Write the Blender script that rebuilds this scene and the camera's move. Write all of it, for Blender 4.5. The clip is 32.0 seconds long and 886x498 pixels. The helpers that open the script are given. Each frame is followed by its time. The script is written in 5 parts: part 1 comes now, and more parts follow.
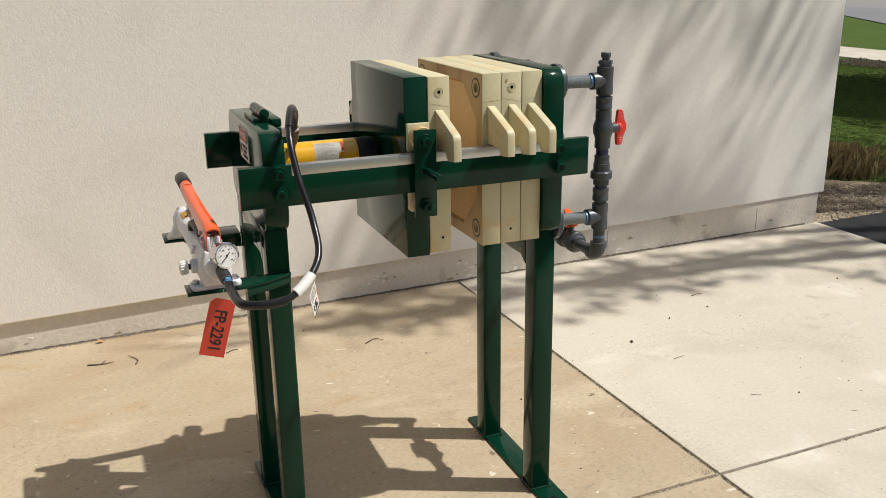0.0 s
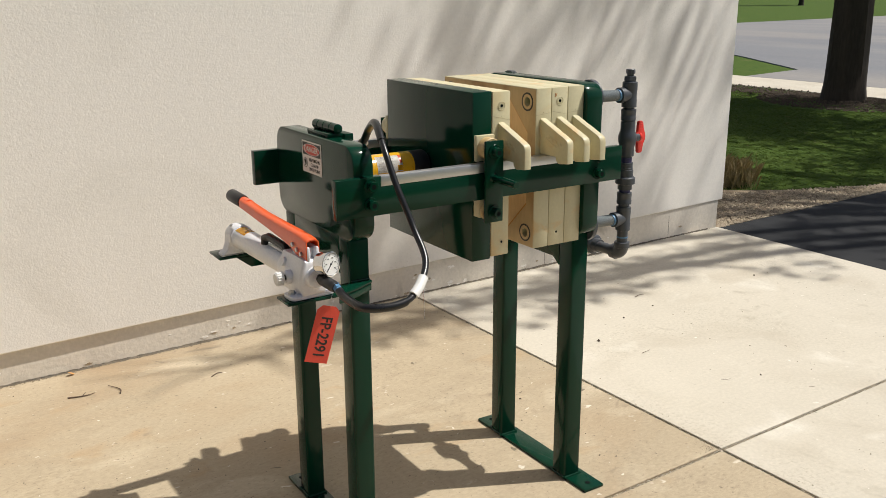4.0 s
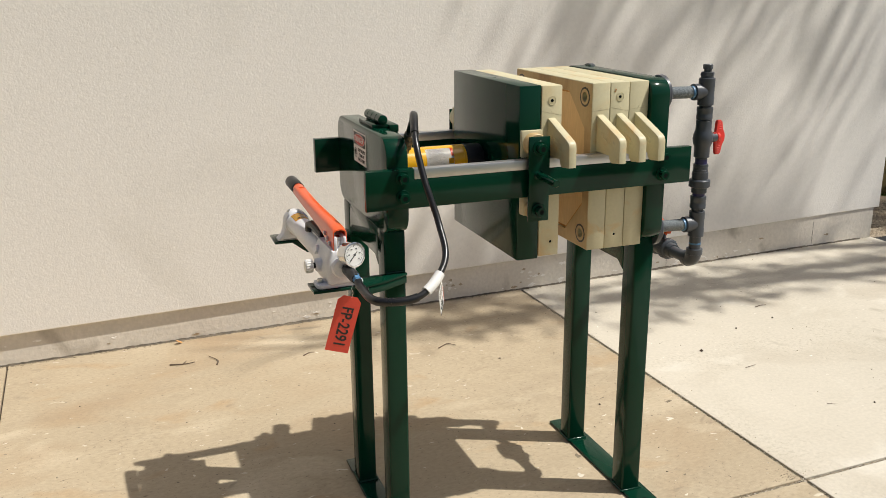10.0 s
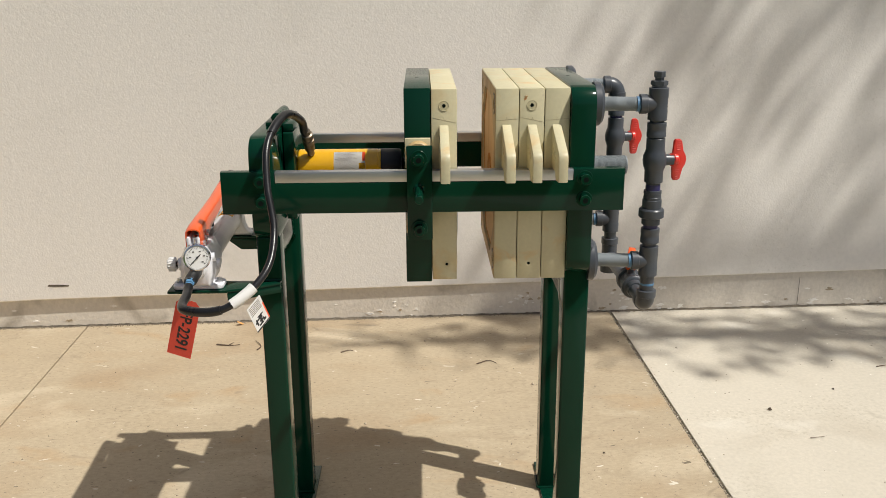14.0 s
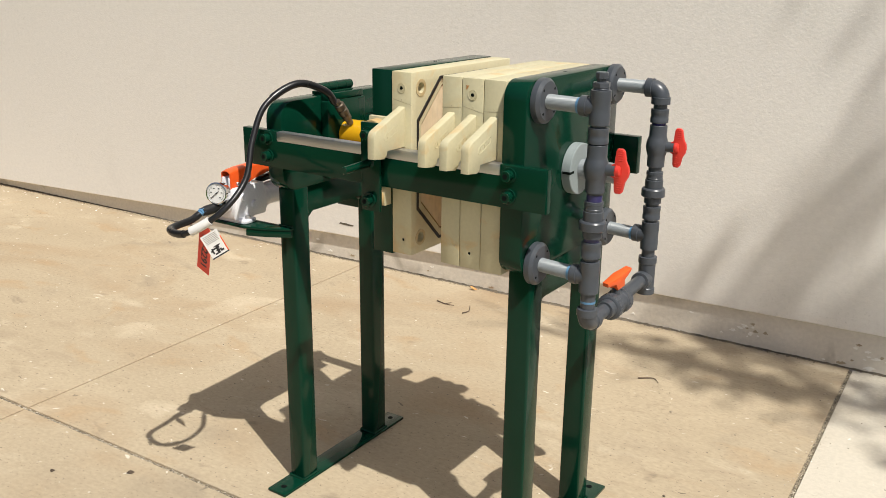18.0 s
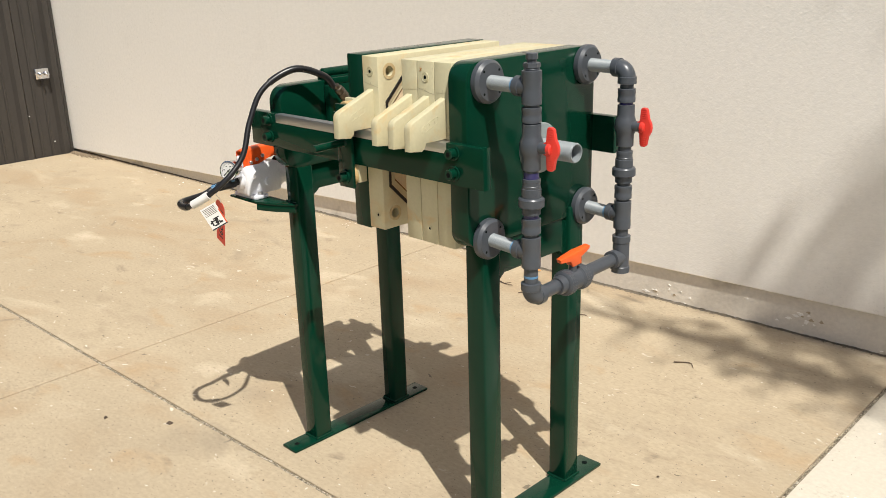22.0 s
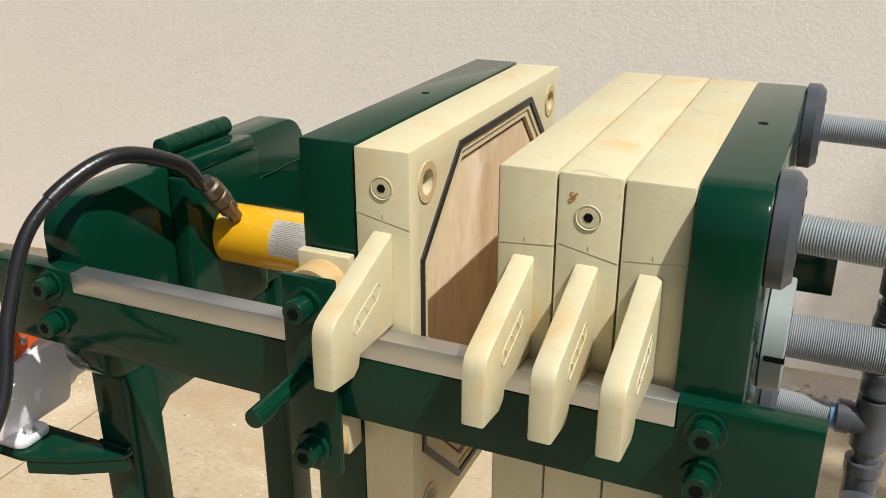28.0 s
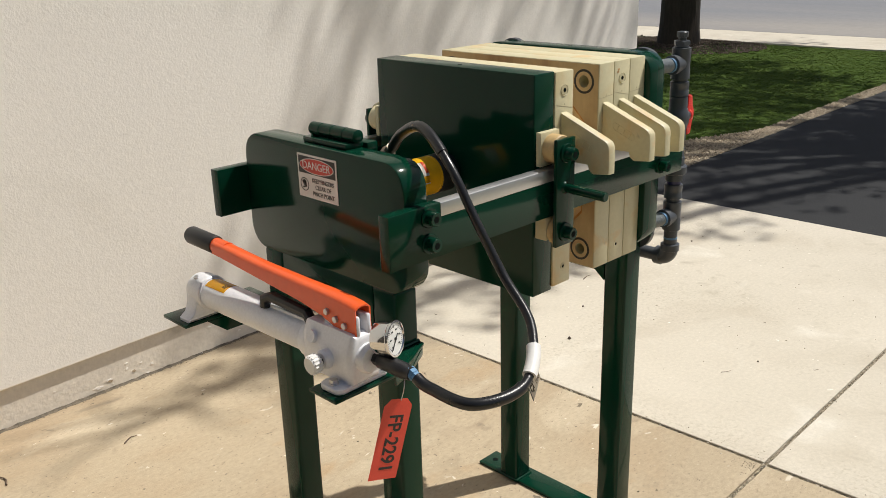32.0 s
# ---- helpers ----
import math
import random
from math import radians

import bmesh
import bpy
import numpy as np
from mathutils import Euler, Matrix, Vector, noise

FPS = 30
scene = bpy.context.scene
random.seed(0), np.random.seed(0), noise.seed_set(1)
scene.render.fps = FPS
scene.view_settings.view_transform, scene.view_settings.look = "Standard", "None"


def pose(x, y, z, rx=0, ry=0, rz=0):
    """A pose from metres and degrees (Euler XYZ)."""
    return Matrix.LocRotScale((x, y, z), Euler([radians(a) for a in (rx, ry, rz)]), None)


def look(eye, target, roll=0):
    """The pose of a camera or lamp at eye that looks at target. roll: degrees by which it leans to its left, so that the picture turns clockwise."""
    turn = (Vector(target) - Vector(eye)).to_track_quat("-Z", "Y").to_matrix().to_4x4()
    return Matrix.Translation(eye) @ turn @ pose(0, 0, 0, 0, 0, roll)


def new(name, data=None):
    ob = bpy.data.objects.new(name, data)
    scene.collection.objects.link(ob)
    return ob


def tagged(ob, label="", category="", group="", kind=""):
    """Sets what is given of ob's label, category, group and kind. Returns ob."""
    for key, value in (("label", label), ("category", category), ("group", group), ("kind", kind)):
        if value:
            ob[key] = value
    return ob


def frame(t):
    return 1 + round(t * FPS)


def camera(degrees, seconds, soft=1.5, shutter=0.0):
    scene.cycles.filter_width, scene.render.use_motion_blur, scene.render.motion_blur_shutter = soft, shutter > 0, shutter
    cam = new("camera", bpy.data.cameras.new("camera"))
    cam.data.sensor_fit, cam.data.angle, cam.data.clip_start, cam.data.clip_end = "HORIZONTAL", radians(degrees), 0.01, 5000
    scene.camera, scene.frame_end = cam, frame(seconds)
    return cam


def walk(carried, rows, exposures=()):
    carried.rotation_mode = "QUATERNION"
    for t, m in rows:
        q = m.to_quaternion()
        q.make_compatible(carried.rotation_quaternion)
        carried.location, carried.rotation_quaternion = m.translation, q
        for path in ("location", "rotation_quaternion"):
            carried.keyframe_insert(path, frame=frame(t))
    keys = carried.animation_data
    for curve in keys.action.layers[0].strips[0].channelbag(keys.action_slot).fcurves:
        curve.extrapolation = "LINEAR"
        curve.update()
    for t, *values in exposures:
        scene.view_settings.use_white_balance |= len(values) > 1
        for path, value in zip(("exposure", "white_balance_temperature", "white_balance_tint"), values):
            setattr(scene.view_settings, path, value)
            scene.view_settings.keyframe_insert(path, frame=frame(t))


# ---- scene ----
cam = camera(52.6, 32.0, soft=0.6)
# seconds; the eye; yaw to the left of +y, pitch up, roll
ROWS = [
    (0.0, -0.0030, -0.0080, 1.5060, -23.10, -17.57, -0.91),
    (0.5, -0.1233, -0.0441, 1.5068, -26.40, -16.43, 0.07),
    (1.0, -0.2672, -0.0941, 1.5196, -27.53, -15.91, -0.97),
    (1.5, -0.3840, -0.0703, 1.5220, -28.92, -16.00, -1.11),
    (2.0, -0.4894, 0.0355, 1.5156, -31.84, -16.27, -1.33),
    (2.5, -0.5678, 0.1107, 1.5068, -34.02, -16.27, -1.27),
    (3.0, -0.5943, 0.1342, 1.5028, -34.57, -16.09, -0.76),
    (3.5, -0.5943, 0.1463, 1.5004, -34.28, -16.19, -0.42),
    (5.5, -0.5871, 0.1224, 1.5044, -33.07, -15.59, -0.83),
    (6.0, -0.5825, 0.1291, 1.5020, -32.76, -15.72, -0.69),
    (6.5, -0.5837, 0.1366, 1.5020, -32.68, -15.57, -0.67),
    (7.0, -0.5848, 0.1380, 1.5020, -32.61, -15.38, -0.94),
    (7.5, -0.5833, 0.1416, 1.5020, -32.29, -15.62, -1.47),
    (8.0, -0.5841, 0.1437, 1.5020, -32.11, -15.64, -1.56),
    (8.5, -0.5661, 0.1430, 1.5004, -31.49, -15.62, -1.86),
    (9.0, -0.4743, 0.1056, 1.5028, -28.68, -15.53, -1.43),
    (9.5, -0.3434, 0.0332, 1.5052, -24.84, -16.10, -0.27),
    (10.0, -0.2531, 0.0104, 1.5036, -21.95, -16.67, -0.46),
    (10.5, -0.1454, 0.0914, 1.4964, -20.74, -16.30, 0.06),
    (11.0, -0.0357, 0.1551, 1.4988, -19.69, -15.75, 0.07),
    (11.5, 0.0726, 0.1071, 1.4932, -16.84, -16.33, -0.22),
    (12.0, 0.2142, -0.0298, 1.4996, -13.79, -17.57, 0.12),
    (12.5, 0.3217, -0.0817, 1.4948, -11.82, -17.99, 0.40),
    (13.0, 0.4616, -0.0066, 1.4828, -9.32, -17.69, 0.91),
    (13.5, 0.5977, 0.0189, 1.4884, -6.33, -16.98, 0.21),
    (15.5, 1.2814, -0.0117, 1.4848, 9.85, -16.89, -0.21),
    (16.0, 1.4769, 0.0023, 1.4792, 14.89, -16.92, -0.03),
    (16.5, 1.7033, -0.0194, 1.4896, 19.96, -16.89, 0.41),
    (17.0, 1.8240, 0.0656, 1.4776, 24.03, -17.23, 0.66),
    (17.5, 1.9286, 0.2028, 1.4808, 27.78, -17.41, 0.68),
    (18.0, 2.0690, 0.2751, 1.4824, 32.14, -17.44, 0.70),
    (18.5, 2.2742, 0.3076, 1.4896, 37.24, -18.04, 1.10),
    (19.0, 2.3483, 0.3813, 1.4848, 40.23, -18.64, 0.16),
    (19.5, 2.3475, 0.4651, 1.4728, 41.54, -19.25, -0.07),
    (20.0, 2.4107, 0.4868, 1.4736, 43.18, -19.45, 0.01),
    (20.5, 2.4905, 0.4884, 1.4808, 43.88, -19.17, -0.32),
    (21.0, 2.5244, 0.4801, 1.4840, 43.59, -18.68, -0.93),
    (21.5, 2.5335, 0.4832, 1.4848, 43.42, -18.37, -1.32),
    (22.0, 2.5348, 0.4904, 1.4864, 43.47, -18.26, -1.63),
    (22.5, 2.5378, 0.4952, 1.4856, 43.46, -18.10, -1.75),
    (23.0, 2.5450, 0.4939, 1.4888, 44.03, -17.96, -2.04),
    (23.5, 2.5600, 0.4840, 1.4864, 44.57, -18.23, -1.95),
    (24.0, 2.5192, 0.4579, 1.4880, 43.04, -18.58, -1.67),
    (24.5, 2.3515, 0.3929, 1.4808, 38.14, -18.89, -2.15),
    (26.5, 1.5496, 0.7734, 1.4951, 25.48, -20.00, -1.41),
    (27.0, 1.4146, 0.9295, 1.4766, 23.36, -20.25, -1.48),
    (27.5, 1.3280, 1.1608, 1.4856, 25.81, -20.64, -0.66),
    (28.0, 1.2089, 1.3032, 1.4713, 22.29, -22.01, -0.02),
    (28.5, 0.9651, 1.3935, 1.4634, 8.15, -22.67, -0.60),
    (29.0, 0.7745, 1.3411, 1.4574, -5.33, -22.27, -0.45),
    (29.5, 0.5597, 1.2058, 1.4653, -14.75, -21.44, -0.25),
    (30.0, 0.2834, 1.1317, 1.4575, -24.37, -21.65, -0.60),
    (30.5, 0.0034, 1.0791, 1.4668, -33.35, -21.36, -0.19),
    (31.0, -0.2361, 0.9700, 1.4720, -38.36, -20.18, -0.18),
    (31.5, -0.4440, 0.9283, 1.5086, -42.76, -19.46, -0.66),
    (32.0, -0.5890, 0.9670, 1.4998, -46.05, -19.12, -1.55),
]


def stand(x, y, z, yaw, pitch, roll):
    a, b = radians(yaw), radians(pitch)
    return look((x, y, z), (x - math.sin(a) * math.cos(b), y + math.cos(a) * math.cos(b), z + math.sin(b)), roll)


EXPOSE = [(0.0, 0.01), (2.0, 0.07), (8.0, 0.09), (10.0, 0.085), (12.0, -0.035), (14.0, -0.02), (16.0, 0.07), (17.0, 0.01), (18.0, 0.15), (19.5, 0.19), (21.0, 0.23), (24.0, 0.23), (26.5, 0.14), (28.0, 0.13), (29.0, -0.05), (30.0, -0.01), (32.0, 0.05)]
walk(cam, [(t, stand(*row)) for t, *row in ROWS], EXPOSE)

# ---- world, sun ----
SUN = Vector((0.542, -0.27, 1.0)).normalized()
world = bpy.data.worlds.new("sky")
scene.world = world
world.use_nodes = True
wn = world.node_tree.nodes
sky = wn.new("ShaderNodeTexSky")
sky.sky_type = "NISHITA"
sky.sun_disc = False
sky.sun_elevation = math.asin(SUN.z)
sky.sun_rotation = math.atan2(SUN.x, SUN.y)
sky.air_density, sky.dust_density = 1.0, 3.2
wn["Background"].inputs["Strength"].default_value = 0.062
world.node_tree.links.new(sky.outputs[0], wn["Background"].inputs["Color"])
sun = new("sun", bpy.data.lights.new("sun", "SUN"))
sun.data.energy = 4.4
sun.data.angle = radians(0.6)
sun.data.color = (0.985, 0.953, 0.885)
sun.matrix_world = look(SUN * 30, (0, 0, 0))


# ---- materials ----
def mat(name, a, b=None, rough=0.6, metal=0.0, big=2.0, fine=60.0, mix=0.5, bump=0.0, bump_scale=None, coat=0.0, spec=0.5,
        grain=0.12, stretch=(1, 1, 1), per_object=0.0, rough_var=0.1, dirt=None, dirt_scale=6.0, dirt_lo=0.58, dirt_hi=0.75, specks=()):
    m = bpy.data.materials.new(name)
    m.use_nodes = True
    nt = m.node_tree
    n, l = nt.nodes, nt.links
    p = n["Principled BSDF"]
    b = b or tuple(min(1, c * 0.8) for c in a)
    tc = n.new("ShaderNodeTexCoord")
    mp = n.new("ShaderNodeMapping")
    mp.inputs["Scale"].default_value = stretch
    l.new(tc.outputs["Object"], mp.inputs["Vector"])
    nb = n.new("ShaderNodeTexNoise")
    nb.inputs["Scale"].default_value, nb.inputs["Detail"].default_value, nb.inputs["Roughness"].default_value = big, 6, 0.6
    nf = n.new("ShaderNodeTexNoise")
    nf.inputs["Scale"].default_value, nf.inputs["Detail"].default_value = fine, 4
    l.new(mp.outputs[0], nb.inputs["Vector"])
    l.new(mp.outputs[0], nf.inputs["Vector"])
    rb = n.new("ShaderNodeMapRange")
    rb.inputs[1].default_value, rb.inputs[2].default_value = 0.5 - mix * 0.5, 0.5 + mix * 0.5
    l.new(nb.outputs["Fac"], rb.inputs[0])
    c1 = n.new("ShaderNodeMix")
    c1.data_type = "RGBA"
    c1.inputs[6].default_value, c1.inputs[7].default_value = (*a, 1), (*b, 1)
    l.new(rb.outputs[0], c1.inputs[0])
    out = c1.outputs[2]
    layers = ([(dirt, dirt_scale, dirt_lo, dirt_hi)] if dirt else []) + list(specks)
    for shade, d_scale, d_lo, d_hi, *patch in layers:
        nd = n.new("ShaderNodeTexNoise")
        nd.inputs["Scale"].default_value, nd.inputs["Detail"].default_value, nd.inputs["Distortion"].default_value = d_scale, 8 if d_scale < 20 else 2, 0.6
        l.new(mp.outputs[0], nd.inputs["Vector"])
        rd = n.new("ShaderNodeMapRange")
        rd.inputs[1].default_value, rd.inputs[2].default_value = d_lo, d_hi
        l.new(nd.outputs["Fac"], rd.inputs[0])
        c3 = n.new("ShaderNodeMix")
        c3.data_type = "RGBA"
        c3.inputs[7].default_value = (*shade, 1)
        fac = rd.outputs[0]
        if patch:
            # keep these marks to patches of their own
            npt = n.new("ShaderNodeTexNoise")
            npt.inputs["Scale"].default_value, npt.inputs["Detail"].default_value = patch[0], 5
            l.new(tc.outputs["Object"], npt.inputs["Vector"])
            rp = n.new("ShaderNodeMapRange")
            rp.inputs[1].default_value, rp.inputs[2].default_value = 0.50, 0.64
            l.new(npt.outputs["Fac"], rp.inputs[0])
            mm = n.new("ShaderNodeMath")
            mm.operation = "MULTIPLY"
            l.new(fac, mm.inputs[0])
            l.new(rp.outputs[0], mm.inputs[1])
            fac = mm.outputs[0]
        l.new(fac, c3.inputs[0])
        l.new(out, c3.inputs[6])
        out = c3.outputs[2]
    hv = n.new("ShaderNodeHueSaturation")
    rv = n.new("ShaderNodeMapRange")
    rv.inputs[1].default_value, rv.inputs[2].default_value = 0.25, 0.75
    rv.inputs[3].default_value, rv.inputs[4].default_value = 1 - grain, 1 + grain
    l.new(nf.outputs["Fac"], rv.inputs[0])
    val = rv.outputs[0]
    if per_object:
        oi = n.new("ShaderNodeObjectInfo")
        ro = n.new("ShaderNodeMapRange")
        ro.inputs[3].default_value, ro.inputs[4].default_value = 1 - per_object, 1 + per_object
        l.new(oi.outputs["Random"], ro.inputs[0])
        mu = n.new("ShaderNodeMath")
        mu.operation = "MULTIPLY"
        l.new(val, mu.inputs[0])
        l.new(ro.outputs[0], mu.inputs[1])
        val = mu.outputs[0]
    l.new(val, hv.inputs["Value"])
    l.new(out, hv.inputs["Color"])
    l.new(hv.outputs[0], p.inputs["Base Color"])
    rr = n.new("ShaderNodeMapRange")
    rr.inputs[3].default_value, rr.inputs[4].default_value = max(0.02, rough - rough_var), min(1, rough + rough_var)
    l.new(nb.outputs["Fac"], rr.inputs[0])
    l.new(rr.outputs[0], p.inputs["Roughness"])
    p.inputs["Metallic"].default_value = metal
    p.inputs["Specular IOR Level"].default_value = spec
    p.inputs["Coat Weight"].default_value = coat
    p.inputs["Coat Roughness"].default_value = 0.06
    if bump:
        bp = n.new("ShaderNodeBump")
        bp.inputs["Strength"].default_value = min(1, bump)
        bp.inputs["Distance"].default_value = 0.004 * max(1, bump)
        src = nf
        if bump_scale:
            src = n.new("ShaderNodeTexNoise")
            src.inputs["Scale"].default_value, src.inputs["Detail"].default_value = bump_scale, 5
            l.new(tc.outputs["Object"], src.inputs["Vector"])
        l.new(src.outputs["Fac"], bp.inputs["Height"])
        l.new(bp.outputs[0], p.inputs["Normal"])
    return m


GREEN = mat("green_enamel", (0.0018, 0.0295, 0.0160), (0.0022, 0.0335, 0.0179), 0.11, big=3, fine=14, grain=0.05, bump=0.03, bump_scale=35, spec=0.22, rough_var=0.03)
CREAM = mat("cream_polypropylene", (0.610, 0.563, 0.372), (0.555, 0.497, 0.316), 0.45, big=7, fine=120, grain=0.04, bump=0.05, bump_scale=240, dirt=(0.60, 0.44, 0.21), dirt_scale=9, dirt_lo=0.54, dirt_hi=0.82, per_object=0.04, specks=(((0.64, 0.38, 0.13), 12.0, 0.575, 0.80), ((0.46, 0.40, 0.27), 30.0, 0.70, 0.78)))
CREAM_PORT = mat("worn_port_ring", (0.46, 0.33, 0.15), (0.60, 0.50, 0.30), 0.6, big=20, fine=150, grain=0.1)
CLOTH = mat("stained_filter_cloth", (0.74, 0.62, 0.43), (0.66, 0.52, 0.34), 0.85, big=6, fine=120, mix=0.35, grain=0.08, bump=0.12, bump_scale=420, stretch=(1, 0.8, 0.32), dirt=(0.42, 0.26, 0.14), dirt_scale=9, dirt_lo=0.54, dirt_hi=0.80, specks=(((0.80, 0.70, 0.56), 14.0, 0.58, 0.76), ((0.36, 0.20, 0.09), 5.0, 0.64, 0.82)))
GROOVE = mat("dark_brown_groove", (0.16, 0.085, 0.035), (0.27, 0.16, 0.08), 0.85, big=40, fine=200, grain=0.2)
ROLLER = mat("tan_stained_roller", (0.60, 0.44, 0.22), (0.52, 0.35, 0.15), 0.5, big=14, fine=120, grain=0.08, stretch=(0.2, 1, 1), dirt=(0.34, 0.19, 0.07), dirt_scale=30, dirt_lo=0.55, dirt_hi=0.75)
CLOTH_TAN = mat("tan_stained_drain_face", (0.74, 0.55, 0.30), (0.64, 0.43, 0.21), 0.75, big=4, fine=200, grain=0.08, bump=0.2, bump_scale=300, stretch=(1, 1, 0.15), dirt=(0.36, 0.18, 0.06), dirt_scale=5, dirt_lo=0.5, dirt_hi=0.75)
STAINED = mat("brown_stained_polypropylene", (0.56, 0.42, 0.23), (0.48, 0.33, 0.16), 0.6, big=5, fine=120, grain=0.06, bump=0.12, bump_scale=240, stretch=(1, 1, 0.4), dirt=(0.26, 0.135, 0.05), dirt_scale=7, dirt_lo=0.50, dirt_hi=0.72)
SCRATCH = mat("tooling_scratch", (0.44, 0.375, 0.25), (0.38, 0.32, 0.21), 0.6, big=30)
ORANGE_BROWN = mat("orange_brown_mark", (0.48, 0.20, 0.05), (0.58, 0.32, 0.12), 0.8, big=60)
RUBBER = mat("black_rubber", (0.012, 0.012, 0.013), (0.02, 0.02, 0.021), 0.42, big=8, fine=90, grain=0.1)
HOSE = mat("black_hose_jacket", (0.010, 0.010, 0.011), (0.016, 0.016, 0.017), 0.30, big=8, fine=160, grain=0.1, bump=0.1, bump_scale=300)
# near-black: thin discs of it stand for the shade inside sockets and holes
DARK = mat("dark_pad_and_hole_shade", (0.003, 0.006, 0.005), (0.004, 0.007, 0.006), 0.8, spec=0.1)
STEEL = mat("brushed_stainless_bar", (0.63, 0.63, 0.64), (0.56, 0.56, 0.57), 0.42, metal=1.0, big=4, fine=80, grain=0.06, stretch=(0.05, 1, 1), bump=0.05, bump_scale=60)
CHROME = mat("chrome", (0.75, 0.75, 0.76), (0.70, 0.70, 0.71), 0.10, metal=1.0, grain=0.02, rough_var=0.04)
BRASS = mat("tarnished_steel_coupling", (0.24, 0.21, 0.17), (0.16, 0.125, 0.085), 0.45, metal=0.9, big=30, fine=150, grain=0.15)
YELLOW = mat("yellow_enamel", (0.78, 0.42, 0.012), (0.72, 0.38, 0.01), 0.22, big=6, fine=80, grain=0.03, coat=0.4, rough_var=0.05)
ORANGE = mat("orange_enamel", (0.82, 0.11, 0.02), (0.76, 0.095, 0.016), 0.30, big=6, fine=80, grain=0.04, coat=0.3, rough_var=0.05)
SILVER = mat("silver_cast_paint", (0.82, 0.82, 0.84), (0.74, 0.74, 0.77), 0.36, metal=0.05, big=12, fine=200, grain=0.05, bump=0.12, bump_scale=260)
WHITE = mat("white_label", (0.78, 0.77, 0.74), (0.70, 0.69, 0.66), 0.45, big=10, fine=120, grain=0.03)
BLACK = mat("black_print", (0.015, 0.015, 0.016), (0.02, 0.02, 0.02), 0.5)
SIGNRED = mat("red_print", (0.55, 0.05, 0.03), (0.50, 0.045, 0.03), 0.45)
TAGRED = mat("red_tag_card", (0.80, 0.085, 0.05), (0.74, 0.075, 0.045), 0.55, big=8, fine=200, grain=0.04)
PVC = mat("grey_pvc", (0.055, 0.062, 0.073), (0.068, 0.075, 0.086), 0.34, big=8, fine=90, grain=0.05, rough_var=0.06)
PVC_PIPE = mat("grey_pvc_pipe", (0.27, 0.295, 0.31), (0.23, 0.255, 0.265), 0.42, big=8, fine=90, grain=0.04)
PVC_LIGHT = mat("light_grey_pvc", (0.30, 0.34, 0.34), (0.26, 0.30, 0.30), 0.45, big=8, fine=90, grain=0.04)
PRIMER = mat("purple_primer_smear", (0.03, 0.022, 0.12), (0.05, 0.05, 0.10), 0.3, big=20)
BLUE = mat("blue_cement_smear", (0.09, 0.24, 0.42), (0.10, 0.20, 0.32), 0.4, big=40)
VRED = mat("red_valve_plastic", (0.72, 0.045, 0.03), (0.66, 0.04, 0.028), 0.35, big=10, grain=0.03)
VORANGE = mat("orange_valve_plastic", (0.80, 0.12, 0.02), (0.74, 0.10, 0.02), 0.35, big=10, grain=0.03)
STUCCO = mat("off_white_stucco", (0.90, 0.86, 0.795), (0.865, 0.825, 0.76), 0.85, big=0.7, fine=45, grain=0.035, bump=0.26, bump_scale=120, specks=(((0.80, 0.76, 0.69), 1.3, 0.58, 0.80), ((0.76, 0.72, 0.65), 110.0, 0.60, 0.74, 2.0)))
FOUND = mat("painted_foundation", (0.77, 0.71, 0.62), (0.68, 0.62, 0.53), 0.85, big=1.6, fine=60, grain=0.07, bump=0.6, bump_scale=50, dirt=(0.40, 0.35, 0.28), dirt_scale=3.5, dirt_lo=0.58, dirt_hi=0.74)
CONC_TAN = mat("tan_weathered_concrete", (0.449, 0.365, 0.250), (0.385, 0.310, 0.210), 0.85, big=1.1, fine=90, mix=0.35, grain=0.10, bump=0.25, bump_scale=170, stretch=(0.6, 1, 1), dirt=(0.336, 0.227, 0.127), dirt_scale=2.1, dirt_lo=0.52, dirt_hi=0.82, specks=(((0.400, 0.263, 0.136), 5.0, 0.60, 0.82), ((0.345, 0.272, 0.186), 8.0, 0.50, 0.80, 1.1), ((0.354, 0.286, 0.195), 75.0, 0.50, 0.70, 2.3), ((0.336, 0.267, 0.181), 13.0, 0.55, 0.76, 1.2), ((0.635, 0.571, 0.454), 24.0, 0.69, 0.74, 3.1), ((0.571, 0.485, 0.354), 3.2, 0.58, 0.78), ((0.254, 0.208, 0.150), 4.5, 0.55, 0.74, 0.75), ((0.227, 0.181, 0.127), 7.0, 0.66, 0.76), ((0.200, 0.163, 0.118), 17.0, 0.655, 0.72, 0.75), ((0.653, 0.598, 0.490), 42.0, 0.715, 0.75), ((0.181, 0.145, 0.099), 40.0, 0.735, 0.76), ((0.227, 0.181, 0.127), 130.0, 0.66, 0.72)))
CONC_PALE = mat("pale_concrete", (0.573, 0.522, 0.432), (0.517, 0.470, 0.385), 0.85, big=1.3, fine=70, mix=0.4, grain=0.07, bump=0.2, bump_scale=150, dirt=(0.451, 0.395, 0.310), dirt_scale=2.1, dirt_lo=0.56, dirt_hi=0.8, specks=(((0.395, 0.348, 0.273), 6.0, 0.68, 0.80), ((0.461, 0.409, 0.324), 3.0, 0.46, 0.74, 0.9), ((0.442, 0.395, 0.310), 75.0, 0.52, 0.72, 2.0), ((0.404, 0.357, 0.277), 13.0, 0.56, 0.78, 1.2), ((0.658, 0.620, 0.536), 3.5, 0.60, 0.80), ((0.733, 0.686, 0.602), 42.0, 0.73, 0.76), ((0.188, 0.160, 0.122), 40.0, 0.745, 0.765)))
